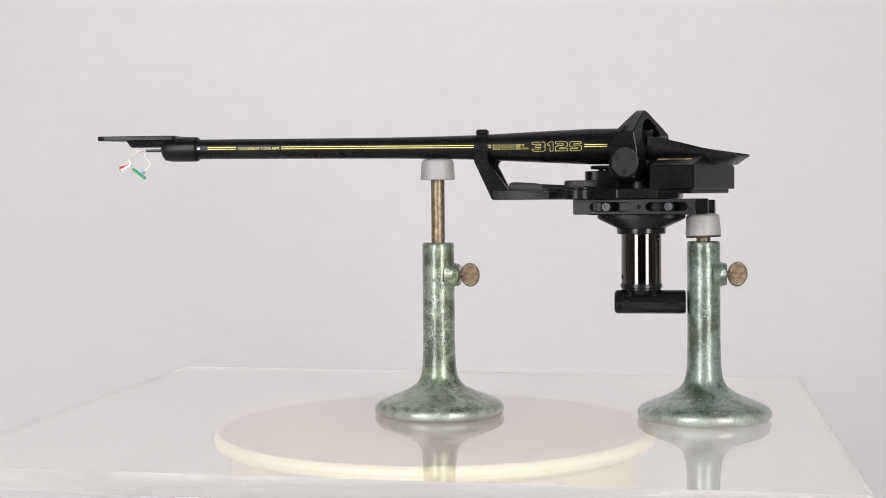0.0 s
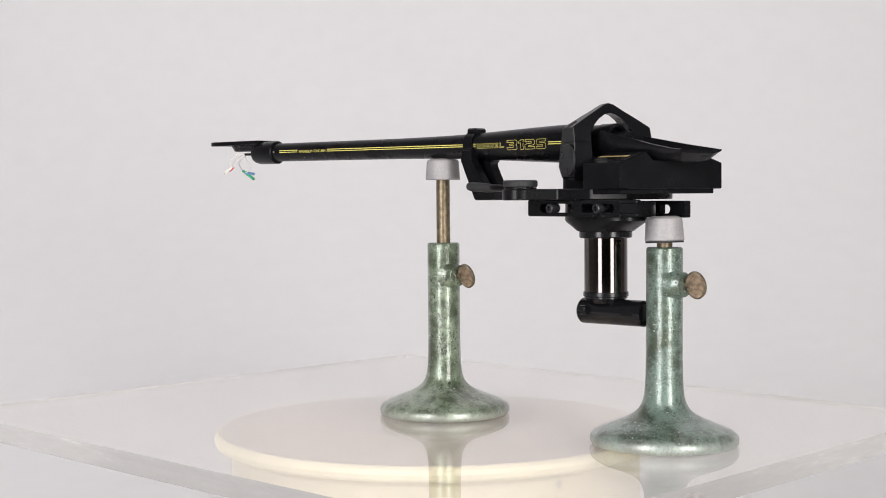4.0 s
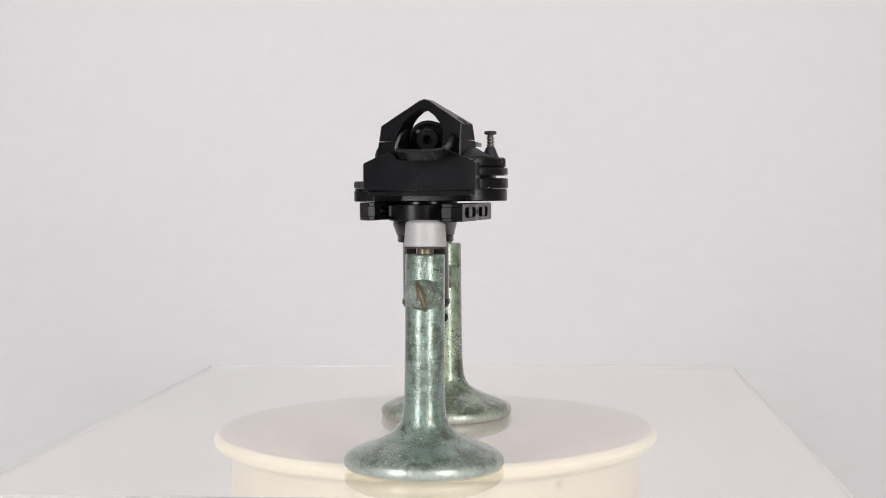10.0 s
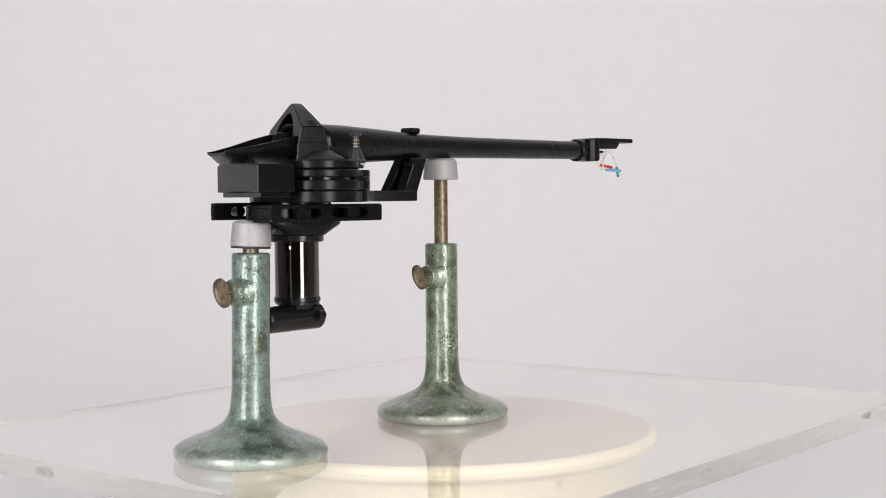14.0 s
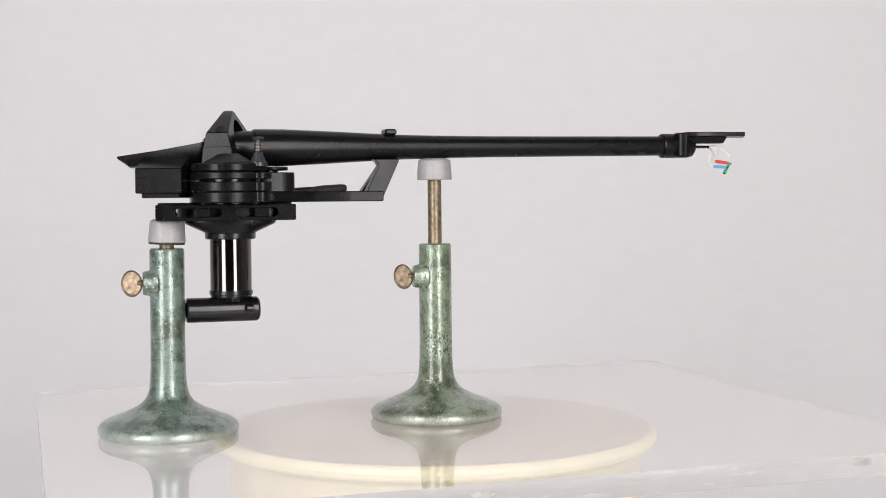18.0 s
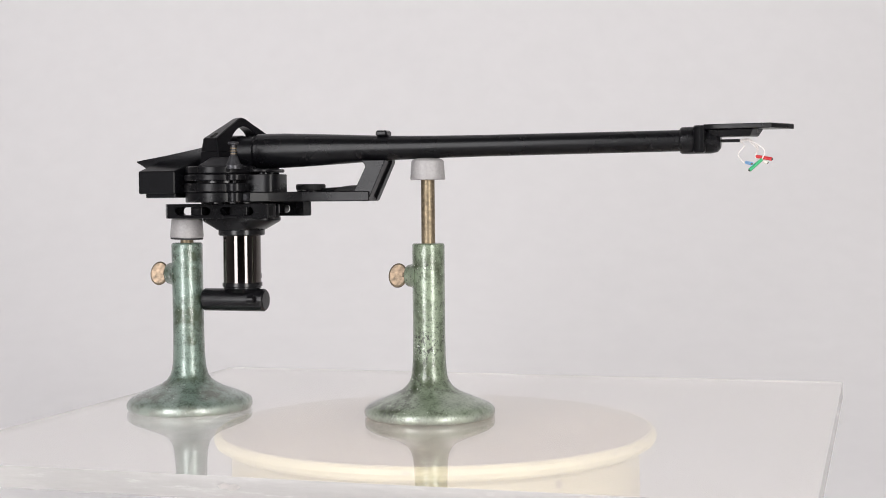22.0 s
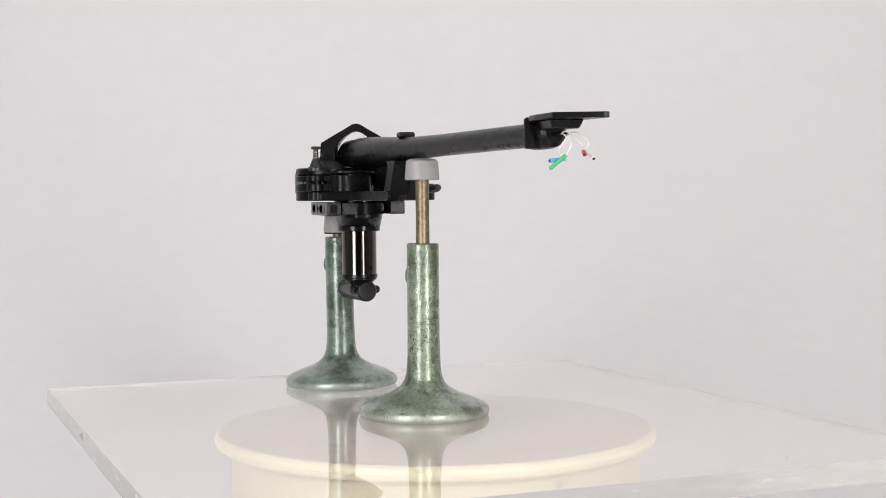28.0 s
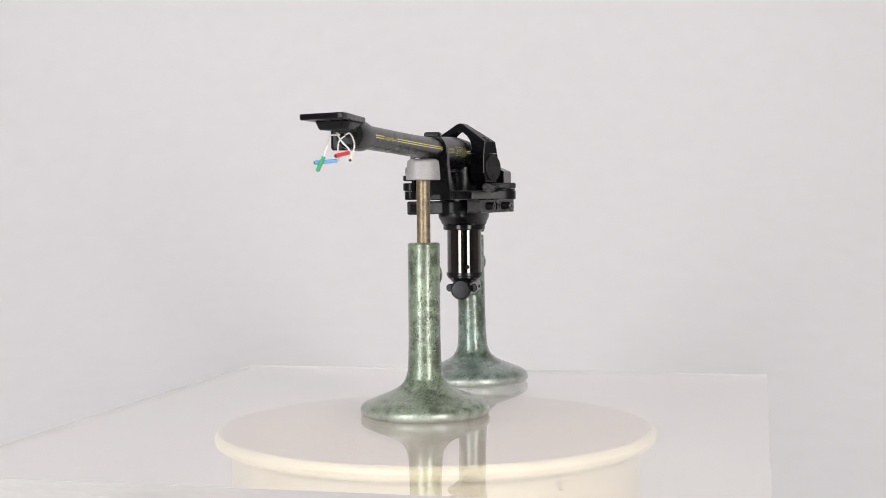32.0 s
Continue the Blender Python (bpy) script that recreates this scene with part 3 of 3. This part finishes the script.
    part("strut_web", prism([(82.6, 126), (84.4, 125), (94.2, 146), (94.2, 148), (91.6, 148), (91.6, 146)], -1.8, 3.6, 0, at=side), M_CRACKLE, rest)
    plan = [(85.4, -9.5), (85.4, 9.6), (70, 10.5), (52, 16)] + arc(34, 32.5, 9.2, 20, 150, 8) + [(14, 26), (-8, 27), (-20, 12), (-23, -12)] + arc(-3.1, -17.6, 20.8, 190, 318, 14) + [(28, -21), (45, -12), (66, -9.8)]
    plat = part("platform", prism(plan, 123.8, 129.6, 0.5), M_BLACK, arm)
    edge = Matrix.Translation((17.1, -29.4, 126.7)) @ Matrix.Rotation(radians(17), 4, "Z") @ Matrix.Rotation(radians(90), 4, "X")
    lug = part("screw_lug", box(-2.8, 2.8, -2.6, 2.6, -8, 0.7, 0.3, at=edge), M_BLACK, plat, "small square lug")
    part("socket_screw", lathe([(0, 0.75), (0.85, 0.75), (1.0, 1.05), (1.6, 1.05), (1.75, 0.9), (1.75, 0.6), (0, 0.6)], 20, at=edge), M_PIN, lug, "worn socket-head screw")
    # cueing lever and knob
    lug = part("lift_lug", disc(8.6, 129.4, 130.6, 0.3, 48, at=Matrix.Translation((33.5, 32.5, 0))), M_BLACK, arm)
    bm = lathe([(0, 130.7), (8.6, 130.7), (9.1, 131.3), (9.1, 133.6), (8.5, 134.3), (0, 134.3)], 72, at=Matrix.Translation((33.5, 32.5, 0)))
    for v in bm.verts:
        d = Vector((v.co.x - 33.5, v.co.y - 32.5))
        if d.length > 8.8 and round(math.atan2(d.y, d.x) / (2 * math.pi / 72)) % 2:
            v.co.x, v.co.y = 33.5 + d.x * 0.982, 32.5 + d.y * 0.982
    part("knurled_knob", bm, M_KNURL, lug)
    part("cueing_lever", rod((40, 31, 130.0), (55, 30, 130.6), 1.7, 1.9), M_BLACK, lug)
    part("lever_grip", lathe([(0, 0), (1.3, 0.1), (2.1, 0.9), (2.5, 3.5), (2.55, 14), (2.2, 19), (1.5, 23.4), (0, 23.6)], 32, at=along((73.6, 28.6, 131.5), (50, 30, 130.0))), M_KNURL, lug)
    # bias discs, drum and spring pin
    at = Matrix.Translation((-3.1, -17.6, 0))
    dial = part("bias_dial", disc(20.3, 140.1, 144.9, 0.8, 64, at=at), M_BLACK, arm)
    part("dial_ring", disc(21.2, 136.3, 139.9, 0.45, 64, at=at), M_BLACK, dial)
    part("lower_disc", disc(21.3, 129.8, 134.9, 0.5, 64, at=at), M_BLACK, dial)
    part("spacer", disc(15.5, 134.6, 140.3, 0.2, 48, at=at), M_GLOSSPAINT, dial)
    part("dial_cone", lathe([(13.2, 144.7), (12.8, 145.6), (6.5, 149.6), (4.5, 150.2), (0, 150.2)], 48, at=at), M_MATT, dial)
    for ang in (-166, -110, -54, 2, 60, 130):
        a = radians(ang)
        put = at @ Matrix.Rotation(a, 4, "Z") @ Matrix.Translation((20.3, 0, 142.6)) @ Matrix.Rotation(radians(90), 4, "Y")
        hole = part("dial_hole", disc(1.65, -0.5, 0.09, 0.03, 24, at=put), M_HOLE_SHADE, dial, "dark round hole")
        part("hole_rim", lathe([(1.55, 0.0), (1.6, 0.22), (1.95, 0.22), (2.1, 0.0)], 24, at=put), M_BLACK, hole)
    for z0, z1, r in ((136.3, 139.9, 6.0), (129.8, 134.9, 6.0), (123.9, 129.6, 5.0)):
        part("pin_lobe", disc(r, z0 + 0.02, z1 - 0.02, 0.45, 40, at=Matrix.Translation((11.5, -30.4, 0))), M_BLACK, dial)
    part("pin_post", disc(1.7, 125, 143.2, 0.2, 24, at=Matrix.Translation((10.6, -29.2, 0))), M_BLACK, dial)
    pin = part("spring_pin", lathe([(0, 143.0), (4.9, 143.1), (4.9, 145.0), (4.3, 145.4), (2.2, 150.5), (1.6, 150.8), (1.5, 156.6), (2.9, 157.0), (3.2, 157.8), (2.7, 158.6), (0, 158.8)], 32, at=Matrix.Translation((10.6, -30, 0))), M_PIN, dial, "worn dark metal spring pin")
    bm = bmesh.new()
    for z in (151.6, 153.2, 154.8):
        lathe([(1.5, z - 0.35), (2.05, z - 0.2), (2.05, z + 0.2), (1.5, z + 0.35)], 24, bm, Matrix.Translation((10.6, -30, 0)))
    part("spring", bm, M_BRASS, pin, "small brass spring coils")
    ring = [(math.cos(2 * math.pi * k / 48), math.sin(2 * math.pi * k / 48)) for k in range(48)]
    ring = [(20.5 + 12.6 * math.copysign(abs(c) ** 0.55, c), -11.1 + 12.6 * math.copysign(abs(q) ** 0.55, q)) for c, q in ring]
    drum = part("bearing_drum", prism(ring, 129.4, 139.9, 0.35), M_BLACK, arm)
    part("drum_post", disc(5.0, 139.8, 141.4, 0.2, 32, at=Matrix.Translation((20.5, -9, 0))), M_GLOSSPAINT, drum)
    part("lift_bar", prism([(10.5, -18)] + arc(20.5, -14, 9.6, -155, -25, 8) + [(29.8, -12), (29.4, 1), (26.5, 4), (13.5, 4), (11.0, 1)], 141.0, 143.0, 0.5), M_BLACK, drum, "flat lift bar under the tube")
    part("bearing_block", disc(12.5, 124, 146.0, 0.8, 40), M_CRACKLE, arm)
    # yoke
    yoke = bmesh.new()

    def depth(z):
        return float(np.interp(z, [133, 135, 139, 144, 150, 160, 174], [4.3, 6.4, 8.8, 9.6, 8.6, 6.4, 2.5]))

    outer = [(-20.5, 133.2), (-24.0, 135.4), (-24.6, 141), (-24.0, 152), (-23.6, 161.4), (-13.4, 167.4), (-9, 169.8), (-3.0, 173.4), (0, 174.2), (3.0, 173.4), (9, 169.8), (13.4, 167.4), (23.6, 161.4), (24.0, 152), (24.6, 141), (24.0, 135.4), (20.5, 133.2)]
    inner = [(-16, 133.8), (-13.6, 136), (-13.0, 141), (-13.4, 150), (-13.2, 157.8), (-10.6, 162.4), (-7.4, 165.6), (-3.2, 168.2), (0, 168.9), (3.2, 168.2), (7.4, 165.6), (10.6, 162.4), (13.2, 157.8), (13.4, 150), (13.0, 141), (13.6, 136), (16, 133.8)]
    sides = []
    for s in (-1, 1):
        sides.append([[yoke.verts.new((s * depth(z), v, z)) for v, z in ring] for ring in (outer, inner)])
    for k in range(len(outer) - 1):
        for s in (0, 1):
            o, i = sides[s]
            yoke.faces.new((o[k], o[k + 1], i[k + 1], i[k]))
        for ring in (0, 1):
            a, b = sides[0][ring], sides[1][ring]
            yoke.faces.new((a[k], a[k + 1], b[k + 1], b[k]))
    for k in (0, -1):
        yoke.faces.new((sides[0][0][k], sides[0][1][k], sides[1][1][k], sides[1][0][k]))
    finish(yoke)
    sharp = [e for e in yoke.edges if len(e.link_faces) == 2 and e.calc_face_angle() > 0.5]
    bmesh.ops.bevel(yoke, geom=sharp, offset=0.45, segments=1, affect="EDGES")
    tmp = bpy.data.meshes.new("tmp")
    yoke.to_mesh(tmp)
    yoke.free()

    def piece(cuts):
        """The yoke cut along planes; each keeps the side its normal points away from."""
        b = bmesh.new()
        b.from_mesh(tmp)
        for co, no in cuts:
            got = bmesh.ops.bisect_plane(b, geom=b.verts[:] + b.edges[:] + b.faces[:], plane_co=co, plane_no=no, clear_outer=True)
            bmesh.ops.holes_fill(b, edges=[e for e in b.edges if e.is_boundary], sides=0)
        return finish(b)

    yk = part("bearing_yoke", piece([((0, 0, 153.75), (0, 0, -1))]), M_CRACKLE, arm, m=ROT)
    for sgn in (-1, 1):
        part("yoke_leg", piece([((0, 0, 153.45), (0, 0, 1)), ((0, 0, 0), (0, -sgn, 0))]), M_CRACKLE, yk, m=ROT)
        slope = Matrix.Translation((0.6, sgn * 20.6, 163.2)) @ Matrix.Rotation(radians(-30.5 * sgn), 4, "X")
        part("yoke_recess", prism(arc(0, -1.0, 1.9, 180, 360, 8) + arc(0, 1.0, 1.9, 0, 180, 8), -0.1, 0.06, 0, at=slope), M_HOLE_SHADE, yk, "dark milled recess", m=ROT)
        for du in (-0.8, 0.8):
            part("yoke_mark", box(du - 0.16, du + 0.16, -0.9, 0.9, -0.1, 0.1, 0, at=slope), M_WORN, yk, "tiny pale mark", m=ROT)
    bpy.data.meshes.remove(tmp)
    for sgn in (1,):
        cap = disc(8.3, 0, 1.3, 0.4, 48, at=Matrix.Translation((-1.5 * sgn, sgn * 24.0, 144.4)) @ Matrix.Rotation(radians(-90 * sgn), 4, "X"))
        pc = part("pivot_cap", cap, M_MATT, yk, m=ROT)
        for a in (90, 210, 330):
            put = Matrix.Translation((-1.5 * sgn + 5.6 * math.cos(radians(a)), sgn * 25.3, 144.4 - 5.6 * math.sin(radians(a)))) @ Matrix.Rotation(radians(-90 * sgn), 4, "X")
            hole = part("cap_hole", disc(1.7, -0.2, 0.06, 0.04, 20, at=put), M_HOLE_SHADE, pc, "dark counterbore", m=ROT)
            part("cap_screw", lathe([(0.55, 0.04), (0.6, 0.2), (1.15, 0.2), (1.25, 0.04)], 20, at=put), M_PIN, hole, "small worn screw head", m=ROT)
    # tail trough
    tail = bmesh.new()
    rows = []
    def bowl(w, top, low):
        """Half of a squared-off U, from one lip to the other."""
        out = []
        for k in range(17):
            q = math.pi * k / 16
            out.append((-w * math.copysign(abs(math.cos(q)) ** 0.62, math.cos(q)), top - (top - low) * math.sin(q) ** 0.75))
        return out

    for u, ztop, w, zb in ((-3, 159.4, 11.8, 145.0), (-10, 157.9, 12.6, 144.2), (-20, 155.6, 13.2, 143.4), (-40, 151.9, 13.2, 143.1), (-56.5, 149.3, 12.6, 142.6), (-61, 148.6, 11.6, 146.6)):
        o = bowl(w, ztop, zb)
        i = bowl(w - 1.3, ztop, min(zb + 1.3, ztop - 0.5))[::-1]
        k = 0.42 * min(1.0, max(0.0, (-u - 20) / 36.5))     # its far end is cut askew
        rows.append([tail.verts.new((u + k * (v + w), v, z)) for v, z in o + i])
    for a, b in zip(rows, rows[1:]):
        for k in range(34):
            tail.faces.new((a[k], a[(k + 1) % 34], b[(k + 1) % 34], b[k]))
    tail.faces.new(rows[0])
    tail.faces.new(rows[-1][::-1])
    finish(tail)
    tl = part("tail_trough", tail, M_CRACKLE, arm, sharp=38)
    ax = Matrix.Translation((0, 0, 153.7)) @ Matrix.Rotation(radians(-90), 4, "Y")
    part("tube_hood", lathe([(9.75, -3), (9.8, 5.4), (9.4, 6.0), (8.3, 6.0), (7.9, 5.4), (7.9, 1.0), (0, 1.0), (0, -3)], 56, at=ax), M_BLACK, tl)
    plug = part("tube_plug", lathe([(0, 1), (5.4, 1), (5.4, 13.2), (4.9, 13.8), (2.3, 13.8), (2.0, 13.2), (2.0, 9.5), (0, 9.5)], 40, at=ax), M_BLACK, tl)
    part("plug_screw", disc(1.1, 0.8, 3.2, 0.3, 16, at=ax @ Matrix.Translation((4.6, 5.4, 0))), M_STEEL, plug, "small bright screw")
    # counterweight
    fc = [(-27.2, 129.0), (27.2, 129.0), (27.2, 142.2), (13.4, 148.0), (9.4, 143.6), (-9.4, 143.6), (-13.4, 148.0), (-27.2, 142.2)]
    side = Matrix(((0, 0, 1, 0), (1, 0, 0, 0), (0, 1, 0, 0), (0, 0, 0, 1)))
    put = Matrix.Translation((-40.6 * MM, 2.4 * MM, 0)) @ SKEW
    w = part("counterweight", prism(fc, 0, 24, 0.5, at=side), M_CRACKLE, arm, m=put)
    part("weight_slab", box(2.4, 22, -24.8, 24.8, 126.6, 129.2, 0.4), M_CRACKLE, w, m=put)
    slope = Matrix.Translation((0, 18.9, 145.72)) @ Matrix.Rotation(radians(-22.8), 4, "X")
    for a0, a1, tall in [(4.7, 8.2, 0.75), (18.0, 23.0, 0.75)] + [(8.8 + 1.15 * k, 9.5 + 1.15 * k, 0.5) for k in range(8)]:
        part("scale_line", box(a0, a1, -tall, tall, -0.15, 0.1, 0, at=slope), M_DIMGOLD, w, "faint gold printed mark", m=put)
    # mounting base with its two slotted rails
    base = part("mounting_base", prism(arc(-12, 0.9, 16.2, 90, 270, 24) + [(24.5, -15.3), (27, -13.3), (27, -3)] + arc(9, 0.9, 16.2, 0, 90, 12), 114.7, 122.6, 0.5), M_BLACK, arm, m=SWING)
    part("hub", disc(16, 122.2, 124.2, 0.3, 48, at=Matrix.Translation((0.7, 2.2, 0))), M_GLOSSPAINT, base)
    flat = Matrix(((1, 0, 0, 0), (0, 0, 1, 0), (0, 1, 0, 0), (0, 0, 0, 1)))
    for u0, u1, v0, v1, out, lift, slots in ((-39.5, 34.7, 17.0, 26.0, 1, 0.6, ((-29.5, -6.0), (1.0, 25.3))), (-39.0, 35.2, -24.1, -15.2, -1, -0.3, ((-29.0, -3.9), (2.9, 26.0)))):
        z0, z1 = 114.6 + lift, 123.2 + lift
        zm, r = (z0 + z1) / 2, 2.35
        bm = bmesh.new()

        def web(left, right, a0, a1):
            """The bar between two round-ended slots."""
            pts = [(right, z0 + 0.5), (right, z1 - 0.5), (left, z1 - 0.5), (left, z0 + 0.5)]
            if a1 is not None:
                pts[0:2] = [(a1 + r, z0 + 0.5)] + [(a1 + r - r * math.cos(radians(q)), zm + r * math.sin(radians(q))) for q in range(-90, 91, 18)] + [(a1 + r, z1 - 0.5)]
            if a0 is not None:
                pts[-2:] = [(a0 - r, z1 - 0.5)] + [(a0 - r + r * math.cos(radians(q)), zm + r * math.sin(radians(q))) for q in range(90, -91, -18)] + [(a0 - r, z0 + 0.5)]
            prism(pts, v0 + 0.02, v1 - 0.02, 0, bm, flat)

        (s0, e0), (s1, e1) = slots
        cut = 4.5 if out < 0 else 6.0
        web(u0 + cut, None, None, s0)
        tip = [(u0 + cut, v0), (u0 + cut, v1), (u0, v1), (u0, v0 + cut)] if out < 0 else [(u0, v0), (u0 + cut, v0), (u0 + cut, v1), (u0, v1 - cut)]
        prism(tip, zm - r, zm + r, 0, bm)
        web(None, None, e0, s1)
        web(None, u1, e1, None)
        if out < 0:
            plan = [(u0 + cut, v0), (u1 - 0.6, v0), (u1, v0 + 0.6), (u1, v1), (u0, v1), (u0, v0 + cut)]
        else:
            plan = [(u0, v0), (u1, v0), (u1, v1), (u0 + cut, v1), (u0, v1 - cut)]
        prism(plan, zm + r - 0.02, z1, 0.35, bm)
        prism(plan, z0, zm - r + 0.02, 0.35, bm)
        rail = part("slotted_rail", bm, M_BLACK, base, m=SWING)
        face = v1 if out > 0 else v0
        if out < 0:
            part("rail_mouth", box(u1 - 0.1, u1 + 0.08, v0 + 2.2, v1 - 2.2, z0 + 1.7, z1 - 1.7, 0), M_HOLE_SHADE, rail, "dark square opening in the rail's end", m=SWING)
        turn_out = Matrix.Rotation(radians(-90 * out), 4, "X")
        part("rail_hole", disc(1.25, -0.2, 0.12, 0.05, 20, at=Matrix.Translation(((e0 + s1) / 2 + 0.2, face, zm)) @ turn_out), M_HOLE_SHADE, rail, "small dark hole", m=SWING)
        for at_u in ((15.4, -19.2) if out > 0 else (-14.0, 17.1)):
            if out > 0:
                hd = lathe([(0, 0.6), (1.1, 0.6), (1.3, 2.0), (2.2, 2.0), (2.5, 1.5), (2.5, -4), (0, -4)], 24, at=Matrix.Translation((at_u, v1 + 0.9, zm)) @ turn_out)
                part("rail_screw", hd, M_PIN, rail, "socket-head screw with a worn rim", m=SWING)
            else:
                part("slide_block", box(at_u - 3.9, at_u + 3.9, v0 + 0.35, v0 + 5, zm - 2.3, zm + 2.3, 0.2), M_BLACK, rail, m=SWING)
    # underside cone, post and cable elbow
    at = Matrix.Translation((0.7, 2.2, 0))
    stem = part("stem_cone", stem_cone(), M_BLACK, arm, m=Matrix.Translation((0.7 * MM, 2.2 * MM, 0)) @ SWING)
    part("stem_collar", lathe([(0, 107.5), (13.4, 107.5), (13.9, 107), (13.9, 104.4), (13.4, 103.8), (0, 103.8)], 56, at=at), M_GLOSSPAINT, stem)
    part("pillar", lathe([(0, 104), (11.35, 104), (11.35, 75.4), (0, 75.4)], 64, at=at), M_GLOSS, stem, "polished black pillar with bright streaks")
    a = radians(20)
    part("pillar_hole", disc(1.4, -0.4, 0.1, 0.04, 20, at=at @ Matrix.Rotation(a, 4, "Z") @ Matrix.Translation((11.35, 0, 79.5)) @ Matrix.Rotation(radians(90), 4, "Y")), M_HOLE_SHADE, stem, "small dark grub-screw hole")
    part("pillar_ring", lathe([(0, 75.6), (11.7, 75.6), (11.9, 75), (11.9, 73.4), (11.3, 73), (11.3, 72.2), (10.2, 71.4), (8.5, 69.5), (0, 69)], 56, at=at), M_GLOSSPAINT, stem)
    elbow = part("cable_elbow", lathe([(0, -22.6), (4.6, -22.8), (5.0, -24.0), (6.2, -24.2), (6.8, -23.4), (6.8, 14.6), (6.2, 15.4), (5.6, 15.9), (0, 16.0)], 40,
                 at=Matrix.Translation((0, 2.2, 65.0)) @ Matrix.Rotation(radians(90), 4, "Y")), M_GLOSSPAINT, stem)
    part("elbow_slot", box(-20.5, -13.5, 8.7, 9.04, 64.2, 66.0, 0), M_HOLE_SHADE, elbow, "dark milled slot")
    for sgn in (-1, 1):
        part("clamp_ear", disc(2.6, -2.2, 2.2, 0.5, 20, at=Matrix.Translation((9.5, 2.2 + sgn * 7.8, 65.8)) @ Matrix.Rotation(radians(90), 4, "Y")), M_GLOSSPAINT, elbow)
    return arm


TONEARM = tonearm()


# ---- what turns ----
def motions():
    times = [k * 0.5 for k in range(65)]
    for ob, place in ((TOP, Matrix()), (SHEET, ARM @ pose(0, 0, -0.0013, 0, -0.34, 0)), (TONEARM, ARM), (STAND1, ARM @ pose(0.1182, -0.0002, 0.0004, 0, 0, -6)), (STAND2, ARM @ pose(-0.0346, 0.0012, 0.0006, 0.8, 0.2, -3))):
        walk(ob, [(t, pose(0, 0, 0, 0, 0, TURN0 + RATE * t) @ place) for t in times])


motions()
